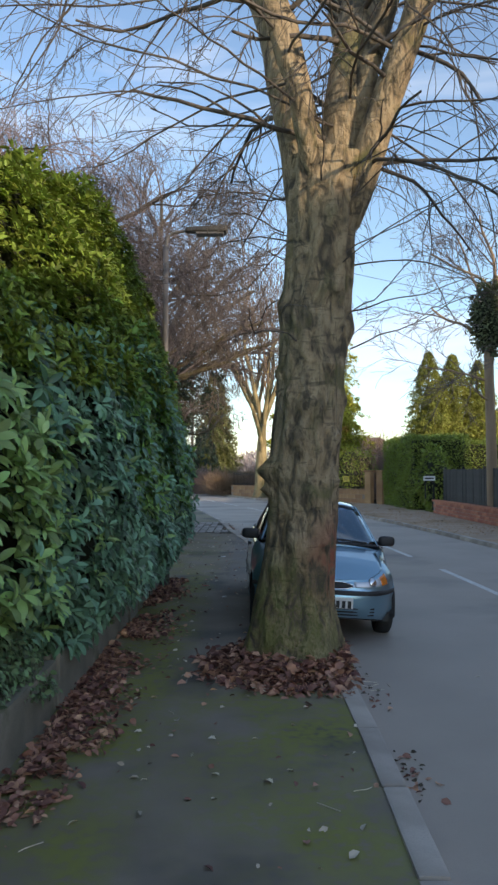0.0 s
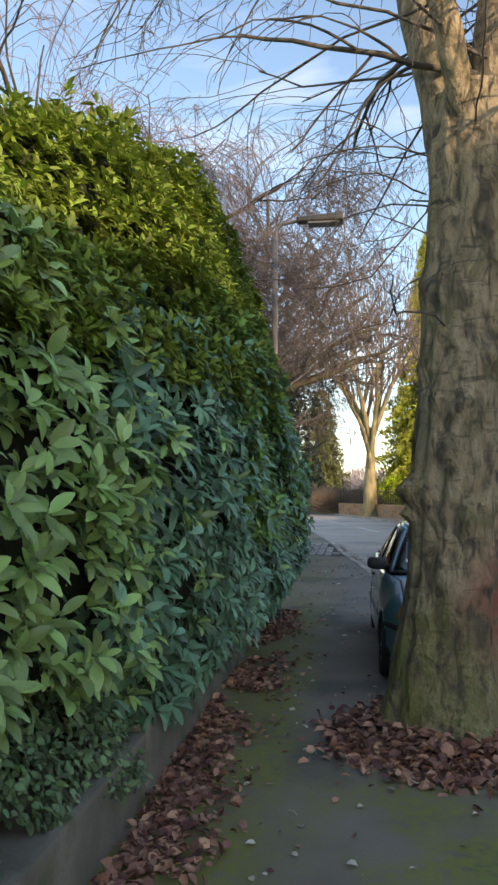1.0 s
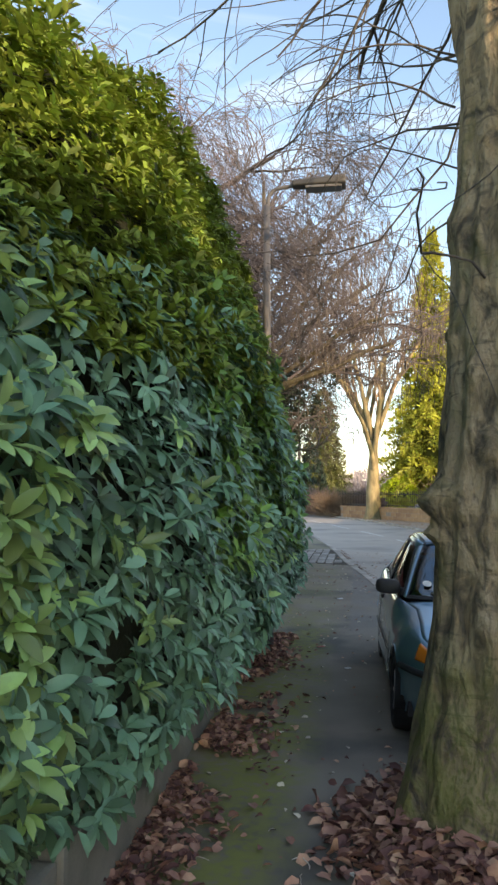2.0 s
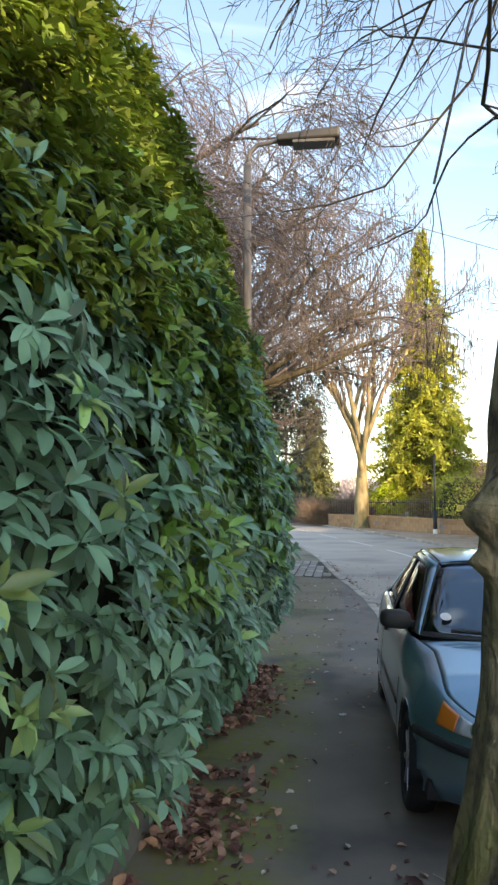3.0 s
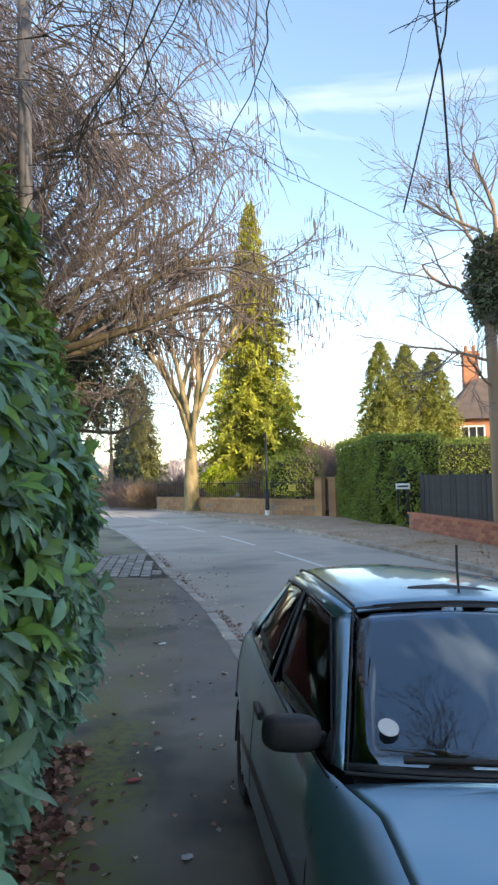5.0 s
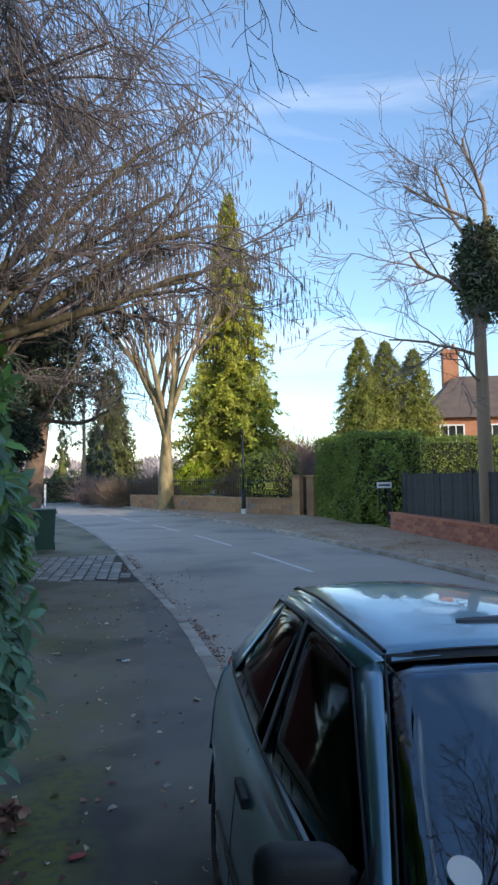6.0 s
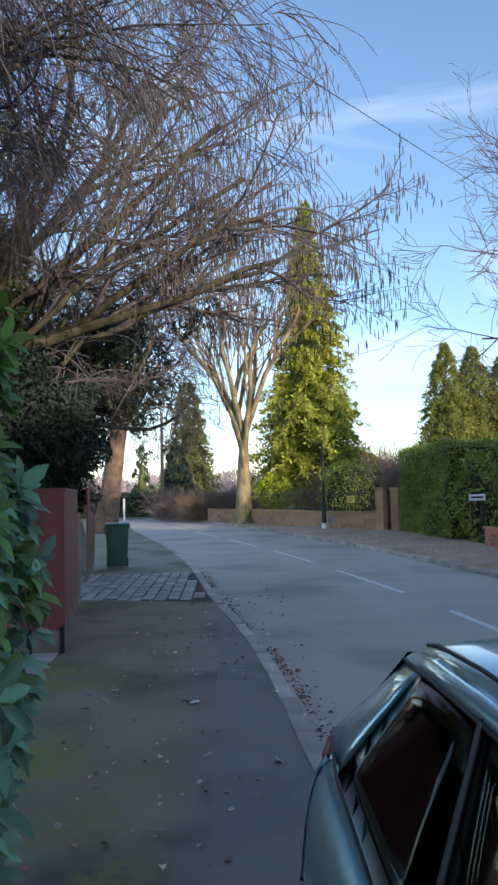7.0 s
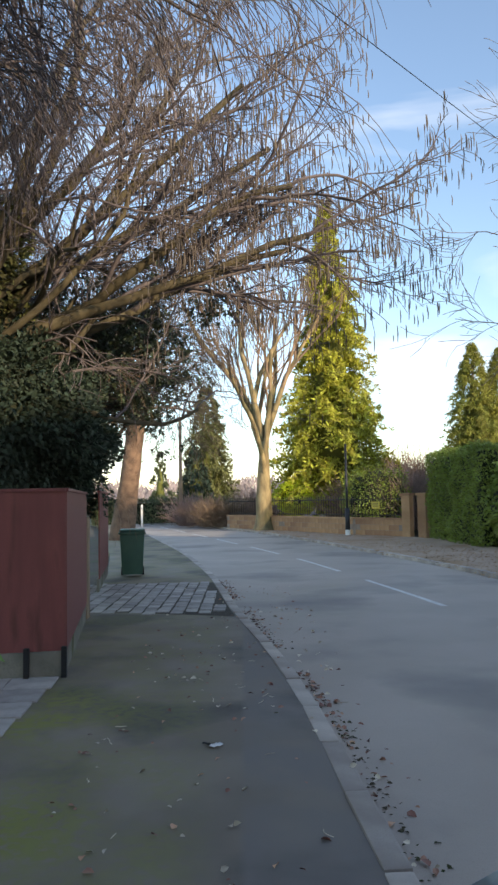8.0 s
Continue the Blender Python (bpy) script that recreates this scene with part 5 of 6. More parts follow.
def maroon_fence():
    f = thing("maroon_fence", "maroon-painted timber fence on a concrete plinth", "fence")
    def run(p, q, n, z0, z1):
        p, q = Vector((*p, 0)), Vector((*q, 0))
        ang = math.degrees(math.atan2(q.y - p.y, q.x - p.x))
        ln = (q - p).length / n
        for i in range(n):
            bm = bm_new()
            box(bm, 0.002, ln - 0.002, -0.012, 0.012, z0, z1 + 0.006 * (i % 2), 0.004)
            part("board", bm, M_REDWOOD, f, "", False, pose(*(p + (q - p) * (i / n)), 0, 0, ang))
        bm = bm_new()
        box(bm, 0, (q - p).length, -0.03, 0.03, z1, z1 + 0.035, 0.006)
        part("cap_rail", bm, M_REDWOOD, f, "", False, pose(*p, 0, 0, ang))
        bm = bm_new()
        box(bm, 0, (q - p).length, 0.0, 0.05, z0 - 0.24, z0 + 0.0, 0.01)
        part("plinth", bm, M_CONC, f, "mossy concrete plinth", False, pose(*p, 0, 0, ang))
    run((-2.1, 16.95), (-4.2, 16.6), 1, 0.25, 1.83)
    run((-2.1, 16.95), (-2.62, 20.3), 24, 0.25, 1.83)
    for x, y in ((-2.1, 16.93), (-2.45, 16.85)):
        bm = bm_new()
        box(bm, -0.025, 0.025, -0.025, 0.025, 0.0, 0.3, 0.005)
        part("post", bm, M_IRON, f, "dark post foot", False, pose(x, y - 0.04, 0))
    run((-3.0, 23.2), (-3.45, 26.5), 16, 0.3, 1.9)
    return f


maroon_fence()
bm = bm_new()
box(bm, -0.09, 0.09, -0.09, 0.09, 0, 1.5, 0.015)
tagged(part("gate_post", bm, M_WOODPOST, None, "", False, pose(-2.72, 20.55, 0)), "weathered timber gate post beside the setts", "post")
gate = thing("side_gate", "dark open slatted timber gate at the drive", "gate")
for k in range(5):
    bm = bm_new()
    box(bm, -0.5, 0.5, -0.015, 0.015, 0.2 + k * 0.24, 0.3 + k * 0.24, 0.005)
    part("gate_rail", bm, M_BLACKFENCE, gate, "", False, pose(-3.25, 20.7, 0, 0, 0, 8))


def wheelie_bin(at):
    b = thing("wheelie_bin", "dark green plastic wheelie bin standing on the pavement", "bin", at=at)
    bm = bm_new()
    vs = box(bm, -0.28, 0.28, -0.34, 0.34, 0.06, 0.98, 0.03)
    for v in vs:
        k = 0.82 + 0.18 * (v.co.z - 0.06) / 0.92
        v.co.x *= k
        v.co.y *= k
    part("body", bm, M_BIN, b, "", True)
    bm = bm_new()
    box(bm, -0.31, 0.31, -0.37, 0.37, 0.975, 1.02, 0.012)
    vs = box(bm, -0.29, 0.29, -0.36, 0.36, 1.015, 1.085, 0.03)
    part("lid", bm, M_BIN, b, "", True)
    bar([(-0.2, 0.41, 0.99), (0.2, 0.41, 0.99)], 0.016, M_BIN, "handle", b)
    for x in (-0.24, 0.24):
        bm = bm_new()
        cyl(bm, 0.1, 0.1, -0.025, 0.025, 18)
        part("wheel", bm, M_RUBBER, b, "black rubber wheel", False, pose(x, 0.3, 0.1, 0, 90, 0))
    return b


wheelie_bin(pose(-2.9, 26.6, 0.0, 0, 0, 8))

# dark yew and holly over the fence
leaf_blob("yew_bush", "dark dense yew hanging over the maroon fence", (-3.3, 18.9, 2.75), (1.35, 2.7, 1.35), M_YEW, 41, 42000, 0.085, "tree", None, (SMALL_V, SMALL_F))
leaf_blob("yew_bush", "dark yew behind the second length of fence", (-4.3, 24.0, 2.5), (1.4, 2.0, 1.9), M_YEW, 42, 20000, 0.1, "tree", None, (SMALL_V, SMALL_F))
leaf_blob("conifer_bush", "olive evergreen bush behind the fence", (-4.1, 18.6, 4.7), (1.2, 1.9, 2.0), M_OLIVE, 43, 15000, 0.1, "tree", None, (SMALL_V, SMALL_F))


def holly(at):
    rng = np.random.default_rng(51)
    t = thing("holly_tree", "open dark glossy holly tree behind the fence", "tree", at=Matrix.Translation(at))
    tb, tips = Tubes(), []
    tb.add([(0, 0, 0), (0.1, 0, 1.5), (0.2, 0, 4.6)], [0.12, 0.1, 0.06], 8)
    for k in range(22):
        a = rng.uniform(-1.9, 1.2)
        grow([tb], tips, (0.15, 0, rng.uniform(2.9, 4.4)), (math.cos(a), math.sin(a), 0.3), rng.uniform(1.1, 2.1), 0.035, 2, rng, (3, 5), 0.55, 0.6, 0.02)
    put("frame", tb.mesh("frame", M_TWIG), t)
    tp = np.array([p for p, _ in tips])
    c = tp[rng.integers(0, len(tp), 4200)] + rng.normal(0, 0.13, (4200, 3))
    vv, ff = leaves(*whorls(c, rng.normal(size=(4200, 3)) + np.array([0.2, -0.3, 0.3]), 5, 0.075, 0.5, 1.0, 0.4, rng))
    put("leaves", np_mesh("leaves", vv, ff, M_HOLLY), t)
    return t


holly((-3.4, 21.3, 0))


def catkin_tree():
    """The big arching bare tree over the fence, hung with catkins."""
    rng = np.random.default_rng(61)
    t = thing("catkin_tree", "large bare tree with arching branches and hanging catkins", "tree", at=Matrix.Translation((-3.6, 18.4, 0)))
    trunk, twigs, tips = Tubes(), Tubes(), []
    for k in range(4):
        pts = wander((rng.normal(0, 0.2), rng.normal(0, 0.2), 0.0), (rng.normal(0.15, 0.15), rng.normal(0, 0.2), 1.0), 4.2, 10, rng, -0.01, 0.06)
        trunk.add(pts, np.linspace(0.17, 0.09, 11), 10, 0.1, 2)
        for j in range(3):
            i = rng.integers(7, 11)
            a = rng.uniform(-1.3, 1.1)
            grow([trunk, twigs, twigs], tips, pts[i], (math.cos(a) * 1.2, math.sin(a), rng.uniform(0.35, 1.3)), rng.uniform(2.0, 3.4), 0.05, 3, rng, (3, 5), 0.6, 0.55, 0.015, 0.17, (7, 5, 4, 3), rmin=0.004)
        for j in range(4):
            a = rng.uniform(0, 6.3)
            grow([trunk, twigs, twigs], tips, pts[-1], (math.cos(a) * 0.7, math.sin(a) * 0.7, 1.2), rng.uniform(2.0, 3.2), 0.05, 3, rng, (3, 5), 0.6, 0.5, 0.02, 0.17, (7, 5, 4, 3), rmin=0.004)
    for y_, z_, w in ((0.2, 3.7, (1.5, -0.15, 0.75)), (0.0, 3.5, (1.5, 0.3, 0.5)), (0.4, 4.2, (1.4, 0.1, 1.0)), (-0.2, 3.6, (1.4, -0.35, 0.62)), (0.1, 4.6, (1.3, -0.1, 1.35)), (0.3, 4.4, (1.5, 0.25, 0.95)), (0.0, 4.6, (1.25, -0.2, 1.7)), (0.2, 4.7, (1.0, 0.1, 2.0)), (0.1, 4.3, (1.5, 0.0, 1.15))):
        grow([trunk, twigs, twigs], tips, (0.2, y_, z_), w, 4.25, 0.08, 3, rng, (5, 7), 0.45, 0.55, 0.012, 0.13, (8, 5, 4, 3), rmin=0.004, along=0.35)
    put("trunk", trunk.mesh("trunk", M_LIMB), t, "mossy grey-brown stems and boughs")
    put("crown", twigs.mesh("crown", M_VIOLET), t, "fine bare twigs")
    tp = np.array([p for p, _ in tips])
    tp = tp[(tp[:, 2] > 3.2) & (tp[:, 0] > 2.0)]
    cat = Tubes()
    for p in tp[rng.integers(0, len(tp), 4200)]:
        q = p + rng.normal(0, 0.1, 3)
        ln = rng.uniform(0.08, 0.22)
        cat.add([q, q + (0.006, 0, -ln * 0.5), q - np.array((0, 0, ln))], [0.004, 0.008, 0.004], 4)
    tagged(put("catkin_fringe", cat.mesh("catkin_fringe", M_CATKIN), t, "hanging brown catkins"), kind="stuff")
    return t


catkin_tree()


def weeping_tree(name, label, at, seed, height, n_limbs, spread, fine_mat, hang=1.2, fine=7, low=4):
    """Bare tree with fine hanging twigs."""
    rng = np.random.default_rng(seed)
    t = thing(name, label, "tree", at=Matrix.Translation(at))
    trunk, twigs, tips = Tubes(), Tubes(), []
    pts = wander((0, 0, 0), (0.05, 0, 1), height * 0.55, 10, rng, 0, 0.05)
    trunk.add(pts, np.linspace(0.2, 0.1, 11), 10, 0.1, 2)
    for k in range(n_limbs):
        i = rng.integers(low, 11)
        a = 2.399 * k
        lt = Tubes()
        grow([lt, lt, twigs], tips, pts[i], (math.cos(a), math.sin(a), rng.uniform(0.6, 1.4)), spread * rng.uniform(0.7, 1.2), 0.065, 2, rng, (3, 5), 0.62, 0.6, 0.02, 0.13, (7, 5, 4), rmin=0.006)
        put("limb", lt.mesh("limb", M_TWIG), t)
    for p, d in tips:
        for k in range(fine):
            w = np.array([rng.normal(d[0], 0.5), rng.normal(d[1], 0.5), rng.uniform(-0.4, 0.3)])
            q = wander(p + rng.normal(0, 0.1, 3), w, hang * rng.uniform(0.5, 1.3), 5, rng, 0.35, 0.12)
            twigs.add(q, np.linspace(0.005, 0.0025, 6), 3)
    put("trunk", trunk.mesh("trunk", M_TWIG), t)
    put("crown", twigs.mesh("crown", fine_mat), t, "fine hanging reddish twigs")
    return t


weeping_tree("weeping_birch", "bare birch with curtains of fine hanging twigs", (-3.6, 13.3, 0), 71, 10.5, 20, 2.4, M_VIOLET, 1.0, 19, 7)
weeping_tree("hornbeam", "bare twiggy tree with tan-coloured fine twigs", (-3.9, 22.5, 0), 73, 8.8, 30, 2.3, M_TWIG_TAN, 0.8, 14)
weeping_tree("garden_birch", "tall bare garden tree behind the hedge", (-5.0, 11.5, 0), 75, 10.5, 16, 2.3, M_TWIG_RED, 0.9, 9, 6)
bare_tree("leaning_tree", "leaning bare street tree with a ruddy trunk", (-5.6, 43, 0), [(-0.3, 0, -0.1), (0, 0, 2), (0.7, 0, 7.5)], [0.6, 0.46, 0.36],
          [(0.92, (0.5, 0.2, 1), 3.5, 0.16), (0.95, (-0.5, 0, 1.2), 4, 0.18), (0.98, (0.4, -0.4, 1.4), 4, 0.2), (0.85, (0.9, 0.5, 0.5), 3, 0.09)], 3, 81, (mat("ruddy_bark", (0.12, 0.075, 0.05), (0.26, 0.16, 0.1), 0.95, 3, 20, 0.6, dist=0.03), M_TWIG))

# ---- the far side of the bend ----
limbs = [(h, (math.cos(2.4 * k) * 0.3, math.sin(2.4 * k) * 0.3, 1.3), 7.5 + (k % 3), 0.2 - 0.012 * (k % 4)) for k, h in enumerate((0.7, 0.86, 0.94, 1.0, 1.0, 0.93, 0.78, 0.62))]
bare_tree("pollard_lime", "pale sunlit bare lime tree with many upright limbs", (0.85, 50.6, 0), [(0, 0, -0.2), (0, 0, 0.6), (0, 0, 2.5), (0.1, 0, 5.4)], [0.75, 0.47, 0.4, 0.22], limbs, 3, 83, (M_BARK_FAR, M_TWIG_TAN), keep_up=0.55, angle=0.4, kids=(3, 5), rmin=0.01)
conifer("golden_cypress", "tall golden-green cypress with a ragged outline", (5.1, 53.5, 0), 20.2, 4.0, M_CYPRESS, 91, 72000, 0.85, 0.36, 0.5, 0.09, 75, 0.5)
conifer("cypress", "broad yellow-green cypress above the clipped hedge", (11.3, 45.5, 0), 9.3, 2.6, M_CYPRESS_DK, 92, 40000, 0.7, 0.24, 0.12, 0.06, 28, 0.7)
conifer("cypress", "broad yellow-green cypress above the clipped hedge", (13.0, 46.3, 0), 9.3, 2.6, M_CYPRESS_DK, 93, 40000, 0.66, 0.24, 0.12, 0.06, 28, 0.7)
conifer("cypress", "broad yellow-green cypress above the clipped hedge", (14.7, 46.5, 0), 8.9, 2.5, M_CYPRESS_DK, 94, 40000, 0.66, 0.24, 0.12, 0.06, 28, 0.7)
conifer("yew_cone", "dark green conical conifer past the bend", (-3.4, 74, 0), 12.0, 2.7, M_OLIVE, 95, 24000, 0.5, 0.4, 0.2, 0.06, 40, 0.65)
conifer("blue_conifer", "small blue-green conifer past the bend", (-4.2, 69, 0), 6.2, 1.9, M_YEW, 96, 9000, 0.6, 0.4, 0.4)
conifer("far_conifer", "small distant dark green conifer", (-10.6, 100, 0), 8, 1.8, M_DARKFOL, 97, 5000, 0.7, 0.5, 0.3)
leaf_blob("yellow_shrub", "bright yellow-green rounded shrub behind railings", (2.75, 51.6, 1.75), (1.2, 1.0, 1.15), M_SHRUB, 101, 5000, 0.15)
leaf_blob("garden_shrub", "olive garden shrub behind the railings", (6.6, 47.5, 1.7), (2.1, 1.6, 1.8), M_CLIP, 102, 6000, 0.12)


def twig_bush(name, label, at, size, material, seed, n=900):
    rng = np.random.default_rng(seed)
    b = thing(name, label, "shrub", at=Matrix.Translation(at))
    t = Tubes()
    for k in range(n):
        a = rng.uniform(0, 6.28)
        w = (math.cos(a) * size[0], math.sin(a) * size[1], size[2] * rng.uniform(0.5, 1.3))
        q = wander((rng.normal(0, 0.3) * size[0], rng.normal(0, 0.3) * size[1], 0), w, np.linalg.norm(size) * rng.uniform(0.4, 0.8), 6, rng, 0.06, 0.15)
        t.add(q, np.linspace(0.02, 0.008, 7), 3)
    put("thicket", t.mesh("thicket", material), b)
    return b


for k, (x, y, s, m) in enumerate(((8.4, 48, (2.2, 1.5, 4.0), M_TWIG_RED), (6.6, 50, (2.0, 1.5, 3.6), M_TWIG_TAN), (10.0, 52, (2.8, 1.5, 5.2), M_TWIG_RED), (-1.8, 57, (1.5, 1.2, 2.2), M_TWIG_TAN), (-3.6, 60, (1.8, 1.2, 2.6), M_TWIG_RED), (0.6, 60, (2, 1.5, 3.2), M_TWIG_RED), (9.5, 57, (3, 2, 6.4), M_TWIG_TAN), (12.5, 58, (3, 2, 6.2), M_TWIG_RED), (15.5, 60, (3, 2, 5.2), M_TWIG_TAN))):
    twig_bush("bare_shrub", "bare reddish-brown winter shrub behind the wall", (x, y, 0), s, m, 110 + k)


def clipped_hedge(name, label, x0, x1, y0, y1, h, material, seed, n, leaf):
    rng = np.random.default_rng(seed)
    hd = thing(name, label, "hedge")
    # a block coloured near-black for the shade within the hedge
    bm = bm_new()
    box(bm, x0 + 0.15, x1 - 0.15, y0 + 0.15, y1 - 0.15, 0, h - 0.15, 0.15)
    part("inside", bm, M_INNER_SHADE, hd, "near-black block painted as the hedge's inner shade")
    A = [((y1 - y0) * h, 0), ((x1 - x0) * h, 1), ((x1 - x0) * (y1 - y0), 2)]
    tot = sum(a for a, _ in A)
    ps, ns = [], []
    for a, k in A:
        m = int(n * a / tot)
        u, w = rng.random(m), rng.random(m)
        if k == 0:
            p = np.stack([np.full(m, x0), y0 + u * (y1 - y0), w * h], 1); q = (-1, 0, 0.3)
        elif k == 1:
            p = np.stack([x0 + u * (x1 - x0), np.full(m, y0), w * h], 1); q = (0, -1, 0.3)
        else:
            p = np.stack([x0 + u * (x1 - x0), y0 + w * (y1 - y0), np.full(m, h)], 1); q = (0, -0.2, 1)
        lm = np.array([noise.noise(Vector(t) * 0.9) for t in p])
        p = p + np.array(q) * (lm * 0.22)[:, None] + rng.normal(0, 0.05, (m, 3))
        ps.append(p)
        ns.append(np.array(q) + rng.normal(0, 0.5, (m, 3)))
    p, q = np.concatenate(ps), np.concatenate(ns)
    ln = leaf * rng.uniform(0.6, 1.3, len(p))
    vv, ff = leaves(p, q + rng.normal(0, 0.6, p.shape) + np.array([0, 0, -0.2]), q, ln, ln * 0.55, SMALL_V, SMALL_F)
    put("leaves", np_mesh("leaves", vv, ff, material), hd)
    return hd


clipped_hedge("clipped_hedge", "tall neatly clipped green hedge beside the gate", 7.5, 10.2, 33.6, 40.2, 3.38, M_CLIP, 121, 26000, 0.1)
clipped_hedge("garden_hedge", "clipped dark green garden hedge behind the fence", 10.4, 18, 36.5, 38.5, 3.3, M_CLIP, 122, 12000, 0.11)
clipped_hedge("roadside_hedge", "low dark hedge along the outside of the bend", -12, 0.5, 66.0, 67.5, 1.75, M_DARKFOL, 123, 10000, 0.16)
leaf_blob("ivy_bush", "dark ivy-covered shrub at the hedge end", (8.3, 32.6, 1.4), (0.9, 1.2, 1.7), M_CLIP, 124, 2500, 0.16)

# ---- the opposite side of the road ----


def block_wall(name, label, p, q, height, bl, bh, thick, m_block, m_core, coping=True, seed=1):
    w = thing(name, label, "wall", "", "structure")
    p, q = Vector((*p, 0)), Vector((*q, 0))
    ln = (q - p).length
    ang = math.degrees(math.atan2(q.y - p.y, q.x - p.x))
    base = pose(*p, 0, 0, ang)
    bm = bm_new()
    box(bm, 0, ln, -thick / 2 + 0.012, thick / 2 - 0.012, -0.1, height)
    part("core", bm, m_core, w, "recessed mortar joints", False, base)
    bm = bm_new()
    box(bm, -bl / 2 + 0.006, bl / 2 - 0.006, -thick / 2, thick / 2, -bh / 2 + 0.006, bh / 2 - 0.006, 0.008)
    me = bpy.data.meshes.new("block")
    bm.to_mesh(me)
    bm.free()
    me.materials.append(m_block)
    r = random.Random(seed)
    nr = round(height / bh)
    for i in range(nr):
        x = bl / 2 * (1 + i % 2)
        while x < ln - bl * 0.4:
            put("block", me, w, "", base @ pose(x, r.uniform(-0.006, 0.006), bh * (i + 0.5)))
            x += bl
    if coping:
        bm = bm_new()
        box(bm, -0.05, ln + 0.05, -thick / 2 - 0.04, thick / 2 + 0.04, height, height + 0.07, 0.015)
        part("coping", bm, m_block, w, "flat coping stone", False, base)
    return w


block_wall("brick_wall", "low red brick wall with flat coping", (7.95, 31.0), (8.1, 14.0), 0.5, 0.45, 0.125, 0.24, M_BRICK, M_MORTAR)


def board_fence():
    f = thing("board_fence", "tall black-stained close-boarded fence behind the wall", "fence")
    bm = bm_new()
    box(bm, -0.012, 0.012, -0.075, 0.075, 0.3, 1.85, 0.004)
    me = bpy.data.meshes.new("board")
    bm.to_mesh(me)
    bm.free()
    me.materials.append(M_BLACKFENCE)
    r = random.Random(9)
    y = 31.0
    while y > 15:
        put("board", me, f, "", pose(8.3 + r.uniform(-0.008, 0.008), y, r.uniform(-0.02, 0.02)))
        y -= 0.155
    for z in (0.6, 1.6):
        bm = bm_new()
        box(bm, 8.315, 8.36, 15, 31.1, z, z + 0.08)
        part("rail", bm, M_BLACKFENCE, f)
    for k in range(7):
        bm = bm_new()
        box(bm, 8.32, 8.42, 31 - k * 2.6 - 0.05, 31 - k * 2.6 + 0.05, -0.1, 1.95, 0.01)
        part("post", bm, M_BLACKFENCE, f)
    return f


board_fence()

WALL_LINE = [((6.7, 41.0), (4.9, 43.6)), ((4.9, 43.6), (1.9, 49.5)), ((1.9, 49.5), (-1.2, 55.0))]
for i, (p, q) in enumerate(WALL_LINE):
    block_wall("garden_wall", "low sandstone garden wall topped with black railings", p, q, 0.72, 0.6, 0.24, 0.32, M_STONE, M_MORTAR, True, 20 + i)
    r_ = thing("railings", "black iron railings on the garden wall", "railings")
    a, b = Vector((*p, 0)), Vector((*q, 0))
    n = int((b - a).length / 0.22)
    bm = bm_new()
    cyl(bm, 0.014, 0.014, 0.75, 1.72, 6)
    cyl(bm, 0.024, 0.002, 1.72, 1.82, 6)
    me = bpy.data.meshes.new("railing_bar")
    bm.to_mesh(me)
    bm.free()
    me.materials.append(M_IRON)
    for k in range(n + 1):
        put("railing_bar", me, r_, "", Matrix.Translation(a + (b - a) * (k / n)))
    for z in (0.9, 1.62):
        bar([(*p, z), (*q, z)], 0.02, M_IRON, "rail", r_)
# sign on the railings, gate and its piers
bm = bm_new()
box(bm, -0.25, 0.25, -0.01, 0.01, -0.16, 0.16, 0.005)
sg = tagged(part("yellow_notice", bm, M_YELLOW, None, "", False, pose(5.65, 42.4, 1.35, 0, 0, -55)), "small yellow notice on the railings", "sign")
for k in range(3):
    bm = bm_new()
    box(bm, -0.17, 0.17, -0.003, 0.003, -0.012, 0.012)
    part("bar", bm, M_BLACK, sg, "", False, pose(0, -0.014, 0.08 - k * 0.07))
for x, y in ((6.75, 40.9), (7.35, 40.55)):
    pier = thing("gate_pier", "sandstone gate pier beside the hedge", "pier", at=pose(x, y, 0, 0, 0, -40))
    bm = bm_new()
    box(bm, -0.19, 0.19, -0.19, 0.19, -0.1, 1.75, 0.02)
    part("shaft", bm, M_STONE, pier)
    bm = bm_new()
    box(bm, -0.24, 0.24, -0.24, 0.24, 1.75, 1.86, 0.02)
    part("cap", bm, M_STONE, pier)
ig = thing("iron_gate", "black iron gate between hedge and brick wall", "gate")
for k in range(9):
    bar([(7.95 + 0.02 * k, 31.25 + k * 0.15, 0.1), (7.95 + 0.02 * k, 31.25 + k * 0.15, 1.5 + 0.15 * math.sin(k * 0.39))], 0.014, M_IRON, "gate_bar", ig)
for z in (0.25, 1.3):
    bar([(7.95, 31.25, z), (8.11, 32.45, z)], 0.018, M_IRON, "gate_rail", ig)


def name_sign(at, w, label):
    s = thing("street_name_sign", label, "sign", at=at)
    bm = bm_new()
    box(bm, -w / 2, w / 2, -0.015, 0.015, 0.62, 0.82, 0.008)
    pl = part("plate", bm, M_WHITE, s)
    bm = bm_new()
    box(bm, -w * 0.38, w * 0.38, -0.004, 0.004, 0.69, 0.75)
    part("bar", bm, M_BLACK, pl, "", False, pose(0, -0.018, 0))
    for x in (-w * 0.35, w * 0.35):
        bm = bm_new()
        box(bm, x - 0.03, x + 0.03, 0.017, 0.06, -0.15, 0.8)
        part("post", bm, M_IRON, s)
    return s


name_sign(pose(-3.4, 64.5, 0, 0, 0, 0), 1.3, "white street name sign before the hedge")
name_sign(pose(7.75, 31.3, 0.75, 0, 0, -20), 0.5, "small white sign on a post by the gate")


